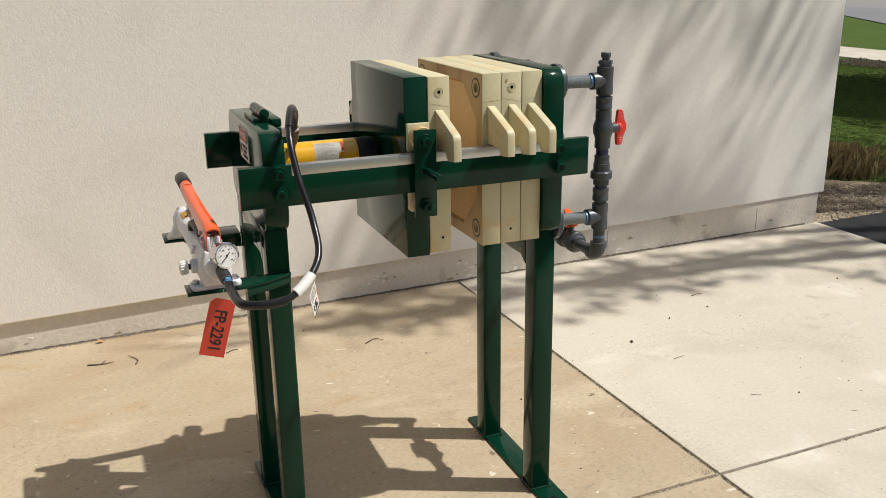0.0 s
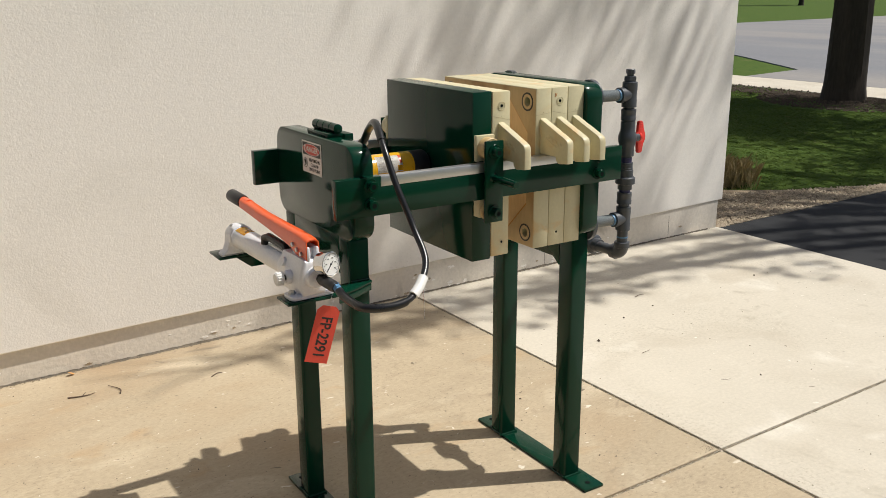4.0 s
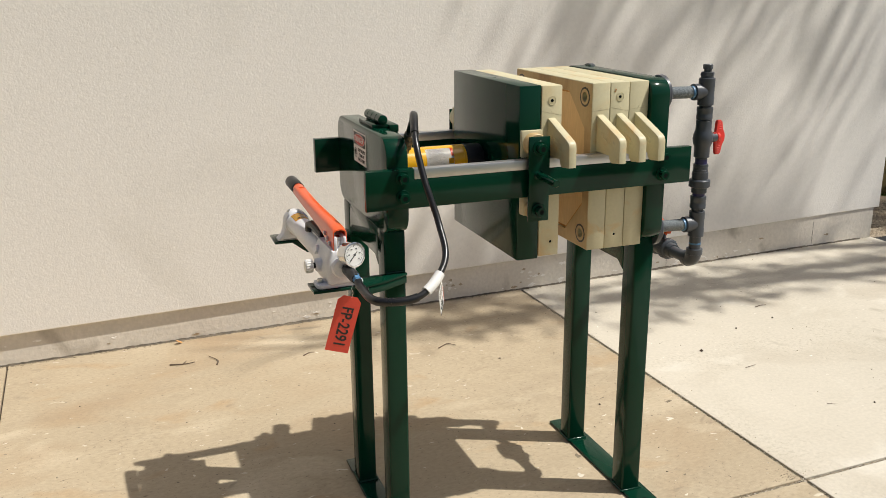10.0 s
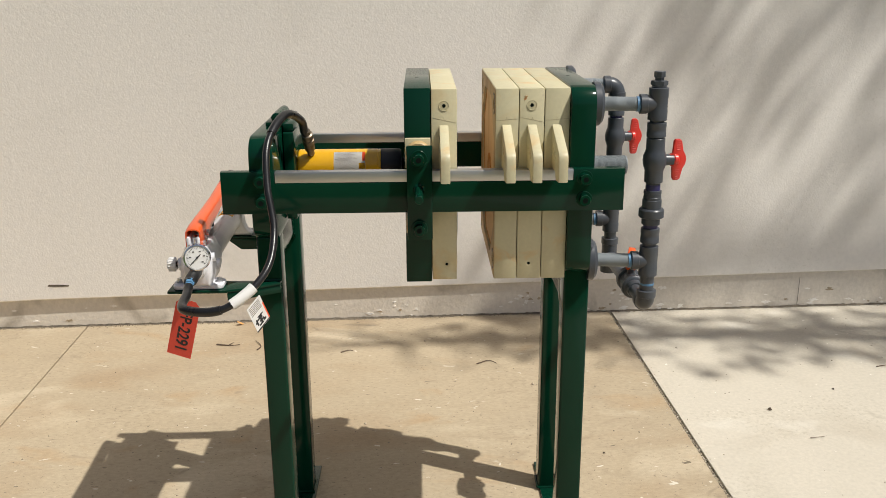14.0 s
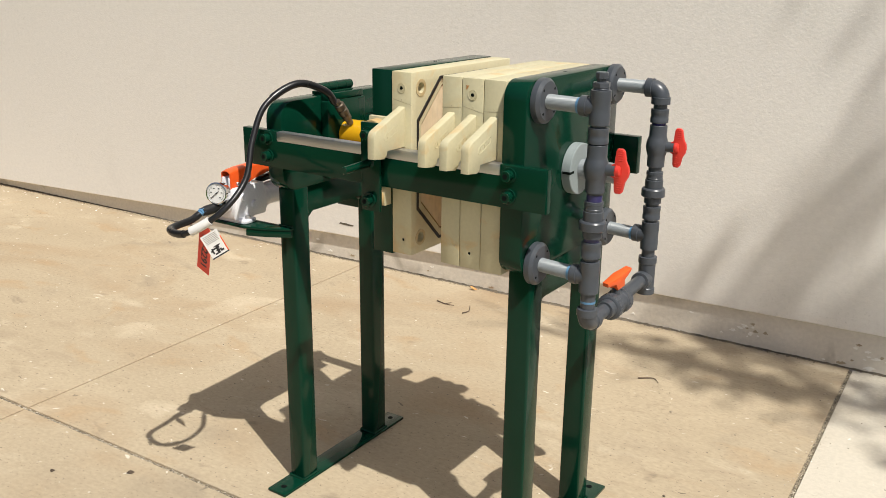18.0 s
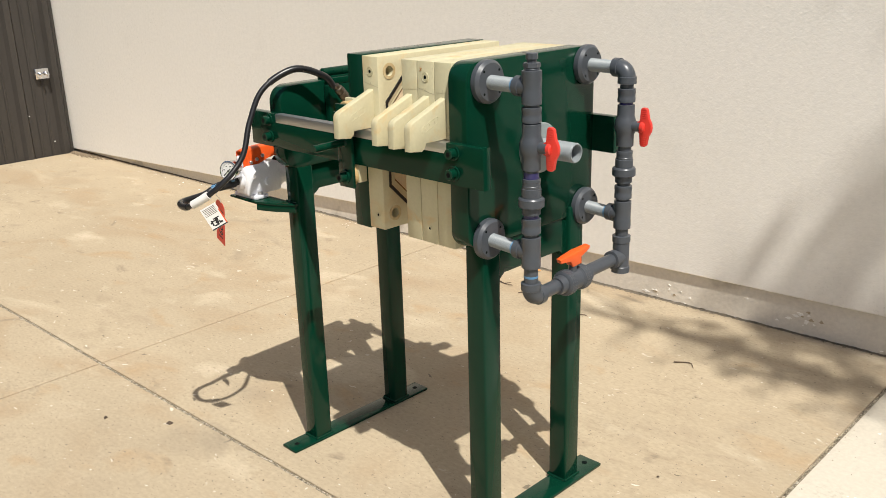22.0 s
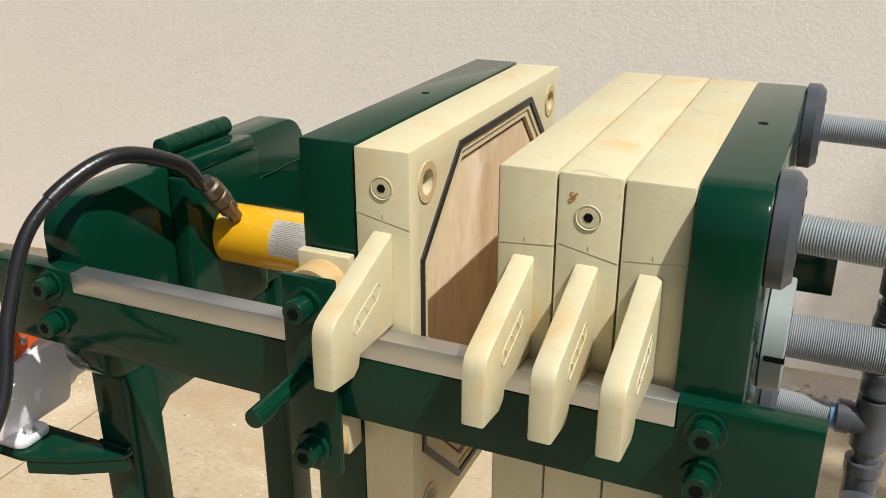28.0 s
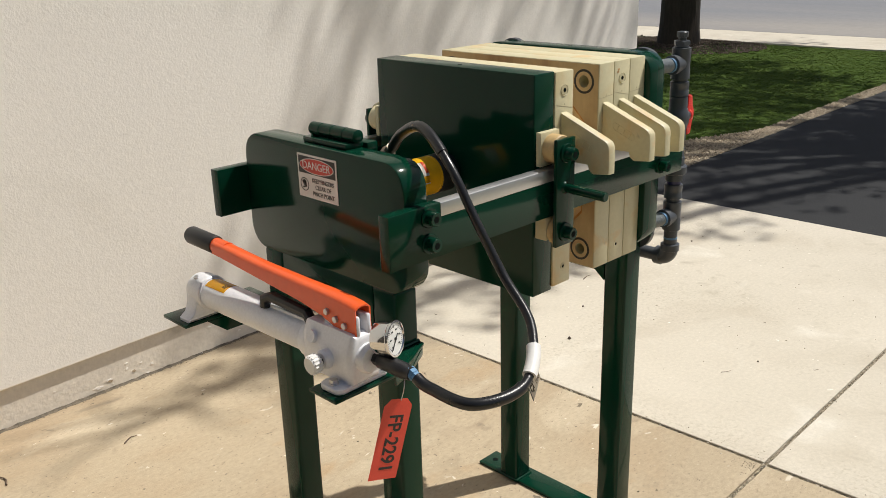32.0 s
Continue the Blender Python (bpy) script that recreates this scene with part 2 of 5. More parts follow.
JOINT = mat("sandy_joint_fill", (0.20, 0.165, 0.12), (0.10, 0.085, 0.065), 0.95, big=30, fine=250, mix=0.3, grain=0.3, bump=0.8, bump_scale=200)
PEBBLE = mat("pale_pebble", (0.66, 0.60, 0.50), (0.40, 0.33, 0.24), 0.8, big=60, fine=300, mix=0.2, grain=0.15)
ASPHALT = mat("sealed_asphalt", (0.019, 0.0195, 0.021), (0.027, 0.0275, 0.029), 0.8, spec=0.25, big=1.2, fine=140, grain=0.25, bump=0.5, bump_scale=160)
ROAD = mat("grey_road_asphalt", (0.20, 0.20, 0.205), (0.155, 0.16, 0.178), 0.8, big=0.35, fine=30, grain=0.12, dirt=(0.27, 0.25, 0.23), dirt_scale=0.12, dirt_lo=0.45, dirt_hi=0.65, stretch=(1, 0.25, 1))
GRASS = mat("lawn_soil_and_grass", (0.056, 0.096, 0.018), (0.076, 0.116, 0.024), 0.95, big=1.4, fine=90, grain=0.35, spec=0.1, dirt=(0.17, 0.14, 0.065), dirt_scale=2.6, dirt_lo=0.62, dirt_hi=0.80, specks=(((0.045, 0.085, 0.016), 9.0, 0.52, 0.70), ((0.24, 0.19, 0.10), 30.0, 0.70, 0.76)))
BLADE = mat("grass_blade", (0.058, 0.098, 0.018), (0.080, 0.116, 0.027), 0.95, big=1.4, fine=12, grain=0.12, spec=0.05)
DRYGRASS = mat("dry_grass", (0.40, 0.29, 0.14), (0.22, 0.18, 0.07), 0.8, big=12, fine=60, grain=0.25)
GRAVEL = mat("tan_pea_gravel", (0.52, 0.43, 0.31), (0.26, 0.21, 0.15), 0.85, big=40, fine=200, mix=0.3, grain=0.2)
GRIT = mat("pale_and_dark_grit", (0.44, 0.38, 0.28), (0.10, 0.08, 0.055), 0.9, big=110, fine=300, mix=0.2, grain=0.2)
SOIL = mat("brown_soil", (0.17, 0.125, 0.078), (0.25, 0.195, 0.13), 0.95, big=5, fine=90, grain=0.3, bump=0.8, bump_scale=80)
BARK = mat("dark_bark", (0.022, 0.017, 0.012), (0.045, 0.034, 0.025), 0.95, big=5, fine=40, grain=0.3, stretch=(1, 1, 0.18), bump=1.0, bump_scale=None)
LEAF = mat("tree_leaves", (0.05, 0.11, 0.02), (0.08, 0.13, 0.03), 0.6, big=2, fine=30, grain=0.2)
MULCH = mat("brown_mulch", (0.055, 0.038, 0.027), (0.09, 0.066, 0.045), 0.95, big=20, fine=90, grain=0.3)
TWIG = mat("dry_twig", (0.09, 0.06, 0.04), (0.14, 0.10, 0.07), 0.9, big=30)
METALWALL = mat("dark_brown_ribbed_steel", (0.036, 0.032, 0.028), (0.050, 0.044, 0.039), 0.45, big=2.5, fine=20, grain=0.08, stretch=(1, 1, 0.15), spec=0.4)
ROOF = mat("grey_roof_membrane", (0.20, 0.19, 0.18), (0.26, 0.25, 0.24), 0.9)


# ---- mesh helpers ----
BASE = {}
STRAIGHT = Matrix.Identity(4)


def turned(x, y, degrees):
    """A turn about the upright line through x, y."""
    return Matrix.Translation((x, y, 0)) @ Matrix.Rotation(radians(degrees), 4, "Z") @ Matrix.Translation((-x, -y, 0))


PRESS = turned(0.8, 2.0, -1.6)       # the press stands slightly askew to the yard
HOUSE = turned(0.5, 3.84, 0.7)


def thing(name, loc, label, category, group="", kind="", turn=STRAIGHT):
    e = new(name)
    e.matrix_basis = turn @ Matrix.Translation(loc)
    BASE[e.name] = Vector(loc)
    e.empty_display_size = 0.05
    return tagged(e, label, category, group, kind)


def part(name, bm, material, parent=None, label="", smooth=True):
    """Links a bmesh, whose places are those of the world, as one mesh under a thing or a part."""
    me = bpy.data.meshes.new(name)
    bm.normal_update()
    bm.to_mesh(me)
    bm.free()
    me.materials.append(material)
    if smooth:
        me.shade_smooth()
        me.set_sharp_from_angle(angle=radians(35))
    ob = new(name, me)
    if parent is not None:
        ob.parent = parent
        if parent.type == "EMPTY":
            ob.matrix_parent_inverse = Matrix.Translation(-BASE[parent.name])
    if label:
        ob["label"] = label
    return ob


def box(x0, x1, y0, y1, z0, z1, bev=0.0, seg=2, bm=None):
    b = bmesh.new()
    bmesh.ops.create_cube(b, size=1.0)
    for v in b.verts:
        v.co = Vector((x0 if v.co.x < 0 else x1, y0 if v.co.y < 0 else y1, z0 if v.co.z < 0 else z1))
    if bev:
        bmesh.ops.bevel(b, geom=b.edges[:], offset=bev, segments=seg, affect="EDGES", profile=0.5)
    return joined(bm, b)


def joined(bm, b):
    if bm is None:
        return b
    me = bpy.data.meshes.new("tmp")
    b.to_mesh(me)
    b.free()
    bm.from_mesh(me)
    bpy.data.meshes.remove(me)
    return bm


def axis_frame(d):
    d = Vector(d).normalized()
    u = d.orthogonal().normalized() if abs(d.z) > 0.9 else d.cross(Vector((0, 0, 1))).normalized()
    return d, u, d.cross(u)


def lathe(p, d, profile, seg=28, bm=None):
    """A turned body about the line from p along d; profile: rows of (way along, radius)."""
    b = bmesh.new()
    p = Vector(p)
    d, u, v = axis_frame(d)
    rings = []
    for s, r in profile:
        c = p + d * s
        rings.append([b.verts.new(c + (u * math.cos(a) + v * math.sin(a)) * max(r, 1e-5)) for a in [2 * math.pi * k / seg for k in range(seg)]])
    for q, w in zip(rings, rings[1:]):
        for k in range(seg):
            b.faces.new((q[k], q[(k + 1) % seg], w[(k + 1) % seg], w[k]))
    b.faces.new(rings[0][::-1])
    b.faces.new(rings[-1])
    bmesh.ops.recalc_face_normals(b, faces=b.faces[:])
    return joined(bm, b)


def rod(p, q, r, seg=24, bev=0.0, bm=None):
    p, q = Vector(p), Vector(q)
    n = (q - p).length
    prof = [(0, r), (n, r)] if not bev else [(0, r - bev), (bev, r), (n - bev, r), (n, r - bev)]
    return lathe(p, q - p, prof, seg, bm)


def ring(p, d, r0, r1, n, seg=28, bm=None):
    """A pipe piece: inner radius r0, outer r1, length n."""
    b = bmesh.new()
    p = Vector(p)
    d, u, v = axis_frame(d)
    rows = []
    for s, r in ((0, r0), (0, r1), (n, r1), (n, r0)):
        rows.append([b.verts.new(p + d * s + (u * math.cos(2 * math.pi * k / seg) + v * math.sin(2 * math.pi * k / seg)) * r) for k in range(seg)])
    for i in range(4):
        q, w = rows[i], rows[(i + 1) % 4]
        for k in range(seg):
            b.faces.new((q[k], q[(k + 1) % seg], w[(k + 1) % seg], w[k]))
    bmesh.ops.recalc_face_normals(b, faces=b.faces[:])
    return joined(bm, b)


def smooth_path(ctrl, n=10):
    c = [Vector(q) for q in ctrl]
    c = [2 * c[0] - c[1]] + c + [2 * c[-1] - c[-2]]
    out = []
    for i in range(1, len(c) - 2):
        for k in range(n):
            t = k / n
            a, b, d, e = c[i - 1:i + 3]
            out.append(0.5 * (2 * b + (d - a) * t + (2 * a - 5 * b + 4 * d - e) * t * t + (3 * b - a - 3 * d + e) * t ** 3))
    return out + [c[-2]]


def sweep(path, r, seg=16, bm=None):
    b = bmesh.new()
    path = [Vector(p) for p in path]
    rad = r if callable(r) else (lambda t: r)
    d0 = (path[1] - path[0]).normalized()
    _, u, _ = axis_frame(d0)
    rings = []
    for i, p in enumerate(path):
        d = (path[min(i + 1, len(path) - 1)] - path[max(i - 1, 0)]).normalized()
        u = (u - d * u.dot(d)).normalized()
        v = d.cross(u)
        rr = rad(i / (len(path) - 1))
        rings.append([b.verts.new(p + (u * math.cos(2 * math.pi * k / seg) + v * math.sin(2 * math.pi * k / seg)) * rr) for k in range(seg)])
    for q, w in zip(rings, rings[1:]):
        for k in range(seg):
            b.faces.new((q[k], q[(k + 1) % seg], w[(k + 1) % seg], w[k]))
    b.faces.new(rings[0][::-1])
    b.faces.new(rings[-1])
    bmesh.ops.recalc_face_normals(b, faces=b.faces[:])
    return joined(bm, b)


def prism(outline, axis, lo, hi, bev=0.0, seg=2, bm=None):
    """An outline in the two other axes (in x, y, z order), pushed from lo to hi along the axis."""
    b = bmesh.new()

    def at(q, s):
        w = list(q)
        w.insert("xyz".index(axis), s)
        return Vector(w)

    f = b.faces.new([b.verts.new(at(q, lo)) for q in outline])
    ext = bmesh.ops.extrude_face_region(b, geom=[f])
    for v in ext["geom"]:
        if isinstance(v, bmesh.types.BMVert):
            v.co["xyz".index(axis)] = hi
    bmesh.ops.recalc_face_normals(b, faces=b.faces[:])
    if bev:
        ed = [e for e in b.edges if abs(e.verts[0].co["xyz".index(axis)] - e.verts[1].co["xyz".index(axis)]) < 1e-6]
        bmesh.ops.bevel(b, geom=ed, offset=bev, segments=seg, affect="EDGES", profile=0.5)
    return joined(bm, b)


def rounded(a0, a1, b0, b1, r, n=6):
    """A rectangle's outline with round corners; r: one radius, or four (from a0 b0, against the clock)."""
    r = (r,) * 4 if isinstance(r, (int, float)) else r
    out = []
    for (a, b, s), q in zip(((a0, b0, 180), (a1, b0, 270), (a1, b1, 0), (a0, b1, 90)), r):
        ca, cb = a + (q if a == a0 else -q), b + (q if b == b0 else -q)
        out += [(ca + q * math.cos(radians(s + 90 * k / n)), cb + q * math.sin(radians(s + 90 * k / n))) for k in range(n + 1)] if q else [(a, b)]
    return out


def lettering(name, words, size, m, material, parent, thick=0.0003, align="CENTER", label="", bold=0.0):
    cu = bpy.data.curves.new(name, "FONT")
    cu.body, cu.size, cu.align_x, cu.align_y, cu.extrude, cu.offset = words, size, align, "CENTER", thick, bold
    tmp = bpy.data.objects.new(name + "_tmp", cu)
    scene.collection.objects.link(tmp)
    bpy.context.view_layer.update()
    me = bpy.data.meshes.new_from_object(tmp.evaluated_get(bpy.context.evaluated_depsgraph_get()))
    bpy.data.objects.remove(tmp)
    me.transform(m)
    me.materials.clear()
    me.materials.append(material)
    ob = new(name, me)
    ob.parent = parent
    if parent.type == "EMPTY":
        ob.matrix_parent_inverse = Matrix.Translation(-BASE[parent.name])
    if label:
        ob["label"] = label
    return ob


def basis(o, right, up):
    """A pose from an origin and the ways of its x and y."""
    r, u = Vector(right).normalized(), Vector(up).normalized()
    n = r.cross(u)
    return Matrix(((r.x, u.x, n.x, o[0]), (r.y, u.y, n.y, o[1]), (r.z, u.z, n.z, o[2]), (0, 0, 0, 1)))


def stuff_mesh(name, verts, faces, material, label, category):
    me = bpy.data.meshes.new(name)
    me.from_pydata(verts, [], faces)
    me.materials.append(material)
    return tagged(new(name, me), label, category, kind="stuff")


def carve(ob, *cutters):
    """Cuts the given bmeshes out of a mesh for good."""
    for c in cutters:
        me = bpy.data.meshes.new("cut")
        c.to_mesh(me)
        c.free()
        co = new("cut", me)
        bpy.context.view_layer.update()
        co.matrix_world = ob.matrix_world
        md = ob.modifiers.new("cut", "BOOLEAN")
        md.operation, md.object, md.solver = "DIFFERENCE", co, "EXACT"
        bpy.context.view_layer.update()
        done = bpy.data.meshes.new_from_object(ob.evaluated_get(bpy.context.evaluated_depsgraph_get()))
        ob.modifiers.clear()
        old, ob.data = ob.data, done
        bpy.data.objects.remove(co)
        bpy.data.meshes.remove(old)
    ob.data.shade_smooth()
    ob.data.set_sharp_from_angle(angle=radians(35))
    return ob


# ---- the setting ----
WY, WX0, WX1, WZ = 3.82, -4.73, 4.12, 4.6      # stucco face, its ends, its height
ground = part("ground", box(-400, 400, -400, 400, -0.6, -0.05), GRASS, label="mown green lawn with bare patches", smooth=False)
tagged(ground, category="lawn", kind="structure")

# stucco wall: its lower edge follows the slope of the yard
wall = part("wall_north", prism([(WX0 - 0.15, 0.019), (-0.8, 0.137), (WX1, 0.186), (WX1, WZ), (WX0 - 0.15, WZ)], "y", WY, WY + 0.25, 0.004, 1), STUCCO,
            label="off-white stucco wall in patchy tree shade", smooth=False)
tagged(wall, category="wall", kind="structure")
east = part("wall_east", box(WX1 - 0.25, WX1, WY + 0.252, 12, 0.186, WZ), STUCCO, label="off-white stucco end wall", smooth=False)
tagged(east, category="wall", kind="structure")
roof = part("roof", box(WX0 - 0.2, WX1 + 0.15, WY - 0.12, 12.2, WZ + 0.002, WZ + 0.25, 0.01), ROOF, label="flat roof edge", smooth=False)
tagged(roof, category="roof", kind="structure")
def sunk(x):
    """How far the foundation stands back behind the stucco: more at one end than at the other."""
    return 0.019 - 0.0033 * x


found = part("foundation", prism([(WX0 - 0.15, WY + sunk(WX0 - 0.15)), (WX1 - 0.04, WY + sunk(WX1 - 0.04)), (WX1 - 0.04, WY + 0.22), (WX0 - 0.15, WY + 0.22)], "z", -0.05, 0.30), FOUND, label="painted concrete foundation strip with chipped paint", smooth=False)
tagged(found, category="foundation", kind="structure")
found_e = part("foundation", box(WX1 - 0.24, WX1 - 0.04, WY + 0.222, 12, -0.05, 0.30), FOUND, label="painted concrete foundation", smooth=False)
tagged(found_e, category="foundation", kind="structure")
for o in (wall, east, roof, found, found_e):
    o.matrix_world = HOUSE

# dark ribbed steel wall, square to the stucco
dark = part("wall_west", box(WX0 - 0.2, WX0 - 0.02, -4.0, WY - 0.075, -0.05, 3.6), METALWALL, label="dark brown ribbed steel wall", smooth=False)
tagged(dark, category="wall", kind="structure")
for k in range(26):
    y = WY - 0.14 - 0.30 * k
    rib = prism([(y - 0.045, WX0 - 0.0215), (y - 0.022, WX0 + 0.012), (y + 0.022, WX0 + 0.012), (y + 0.045, WX0 - 0.0215)], "z", 0.0, 3.58)
    for v in rib.verts:
        v.co.x, v.co.y = v.co.y, v.co.x
    bmesh.ops.recalc_face_normals(rib, faces=rib.faces[:])
    part("panel_rib", rib, METALWALL, dark, smooth=False)

for k in range(24):
    for d in (0.11, 0.19):
        y = WY - 0.14 - 0.30 * k - d
        bead = prism([(WX0 - 0.0215, y - 0.014), (WX0 - 0.010, y - 0.006), (WX0 - 0.010, y + 0.006), (WX0 - 0.0215, y + 0.014)], "z", 0.0, 3.58)
        part("panel_bead", bead, METALWALL, dark, smooth=False)

# concrete yard: slabs with gritty joints
pave = part("pavement", box(WX0 - 0.02, 4.098, -1.6, WY + 0.10, -0.12, -0.012), JOINT, label="sandy joint bed under the concrete slabs", smooth=False)
tagged(pave, category="pavement", kind="structure")
for x0, x1, y0, y1, m in ((WX0, -0.652, 1.893, WY + 0.10, CONC_TAN), (-0.645, 1.710, 1.893, WY + 0.10, CONC_TAN), (1.724, 4.095, 1.893, WY + 0.10, CONC_PALE),
                          (WX0, -0.652, -1.6, 1.879, CONC_TAN), (-0.645, 1.710, -1.6, 1.879, CONC_TAN), (1.724, 4.095, -1.6, 1.879, CONC_PALE)):
    part("slab", box(x0, x1, y0, y1, -0.10, 0.0, 0.0016, 1), m, pave, smooth=False)

part("joint_fill", box(1.7095, 1.7245, -1.6, WY + 0.05, -0.0119, -0.0075), GRIT, pave, smooth=False)
part("joint_fill", box(WX0, 4.09, 1.8785, 1.8935, -0.0119, -0.0078), GRIT, pave, smooth=False)

drive = part("driveway", box(4.099, 11.995, -30, 3.87, -0.12, -0.008), ASPHALT, label="black sealed asphalt driveway", smooth=False)
tagged(drive, category="driveway", kind="structure")
walk_ = part("sidewalk", box(12.0, 13.395, -40, 60, -0.12, -0.03), CONC_PALE, label="pale concrete sidewalk", smooth=False)
tagged(walk_, category="sidewalk", kind="structure")
street = part("road", prism([(13.4, -60), (13.4, 10.9), (15.4, 11.2), (17.6, 14.3), (26, 27.8), (36, 29), (120, 39), (120, -60)], "z", -0.12, -0.028), ROAD, label="grey asphalt road", smooth=False)
tagged(street, category="road", kind="structure")
soil = part("gravel_bed", prism([(4.09, 3.872), (8.2, 3.872), (7.0, 3.95), (6.2, 4.05), (5.6, 4.28), (5.1, 4.62), (4.75, 5.1), (4.4, 5.9), (4.09, 5.9)], "z", -0.12, -0.012), SOIL,
            label="bed of tan pea gravel and soil", smooth=False)
tagged(soil, category="gravel bed", kind="structure")

# ---- the filter press: frame ----
YC = 2.247
press = thing("filter_press_frame", (0.80, YC, 0.0), "dark green enamelled steel press frame on four legs on concrete", "press frame", turn=PRESS)
R0, R1 = 0.353, 1.262            # rail ends
RN0, RN1 = 1.985, 2.010          # the rail on the camera's side; the other is its mirror


def mirror(y):
    return 2 * YC - y


for far in (False, True):
    ya, yb = (RN0, RN1) if not far else (2.490, 2.515)
    r0 = R0 if not far else R0 - 0.008
    rail = part("rail", prism([(r0, 0.975), (R1, 0.975), (R1, 1.072), (1.146, 1.072), (1.146, 1.046), (0.474, 1.046), (0.474, 1.072), (r0, 1.072)], "y", ya, yb, 0.0022), GREEN, press)
    part("wear_strip", box(0.4745, 1.1455, ya + 0.0005, yb - 0.0005, 1.0462, 1.071, 0.0014), STEEL, rail, "bright stainless wear strip")
    s = -1 if not far else 1
    yo = RN0 if not far else 2.515
    for x, zs in ((0.444, (1.052, 1.005)), (1.171, (1.051, 1.003))):
        for z in zs:
            bolt = part("bolt", lathe((x, yo, z), (0, s, 0), [(-0.001, 0.0180), (0.0030, 0.0180), (0.0036, 0.0172), (0.0036, 0.0125), (0.019, 0.0125), (0.0202, 0.0115), (0.0202, 0.0068)]), GREEN, press)
            part("hex_socket", lathe((x, yo, z), (0, s, 0), [(0.0196, 0.0066), (0.0205, 0.0066)], 6), DARK, bolt)

# end plate that carries the cylinder
EX0, EX1 = 0.413, 0.468
part("end_plate", prism(rounded(2.0115, 2.4885, 0.902, 1.143, 0.048), "x", EX0, EX1, 0.0035), GREEN, press)
part("spacer_plate", prism(rounded(2.165, 2.328, 0.915, 1.132, (0.006, 0.006, 0.006, 0.006)), "x", EX1 + 0.002, EX1 + 0.027, 0.003), GREEN, press)
part("weld_bead", sweep([(EX1 + 0.0002, 2.345, 1.068), (EX1 + 0.0008, 2.37, 1.0735), (EX1 + 0.0004, 2.40, 1.072), (EX1 + 0.0009, 2.43, 1.0745), (EX1 + 0.0005, 2.486, 1.0725)], 0.0016, 6), GREEN, press)
hb = lathe((0.456, 2.174, 1.1640), (0, 1, 0), [(0, 0.008), (0.002, 0.0125), (0.031, 0.0130), (0.032, 0.0118), (0.034, 0.0118), (0.035, 0.0130), (0.066, 0.0130), (0.067, 0.0118), (0.069, 0.0118), (0.07, 0.013), (0.101, 0.013), (0.102, 0.0118), (0.104, 0.0118), (0.105, 0.013), (0.134, 0.0125), (0.136, 0.008)])
hinge = part("hinge_barrel", hb, GREEN, press)
part("hinge_leaf", box(0.428, 0.470, 2.178, 2.306, 1.1432, 1.1535, 0.002), GREEN, hinge)
part("hinge_leaf", box(0.4705, 0.496, 2.168, 2.318, 1.1322, 1.1515, 0.003), GREEN, hinge)

# head plate with rounded upper edges
part("head_plate", prism(rounded(2.003, mirror(2.003), 0.812, 1.253, (0.042, 0.042, 0.042, 0.042)), "x", 1.139, 1.196, 0.003), GREEN, press)
part("drain_hole", lathe((1.166, 2.242, 1.2525), (0, 0, 1), [(0, 0.005), (0.0008, 0.005)], 16), DARK, press)

# legs with cross plates and foot bars
for lx0, lx1, fx0, fx1, zt, zg in ((0.4122, 0.4675, 0.408, 0.476, 0.905, 0.825), (1.142, 1.203, 1.147, 1.224, 0.84, 0.725)):
    for y0 in (2.046, mirror(2.046) - 0.062):
        leg = part("leg", box(lx0, lx1, y0, y0 + 0.062, 0.0095, zt, 0.006, 3), GREEN, press)
        part("weld_bead", sweep([(lx0 - 0.001, y0 - 0.001, 0.011), (lx1 + 0.001, y0 - 0.001, 0.011), (lx1 + 0.001, y0 + 0.063, 0.011), (lx0 - 0.001, y0 + 0.063, 0.011), (lx0 - 0.001, y0, 0.011)], 0.004, 8), GREEN, leg)
    ya, yb = 2.1085, mirror(2.1085)
    part("cross_plate", prism([(ya, zt), (ya, zg - 0.022), (ya + 0.028, zg), (yb - 0.028, zg), (yb, zg - 0.022), (yb, zt)], "x", lx0 + 0.0006, lx1 - 0.012, 0.0008), GREEN, press)
    foot = part("foot_bar", box(fx0, fx1, 1.953, 2.537, 0.0, 0.0095, 0.0025), GREEN, press)
    for y in (1.985, 2.506):
        part("bolt_hole", lathe(((fx0 + fx1) / 2, y, 0.0094), (0, 0, 1), [(0, 0.0085), (0.0006, 0.0085)], 20), DARK, foot)
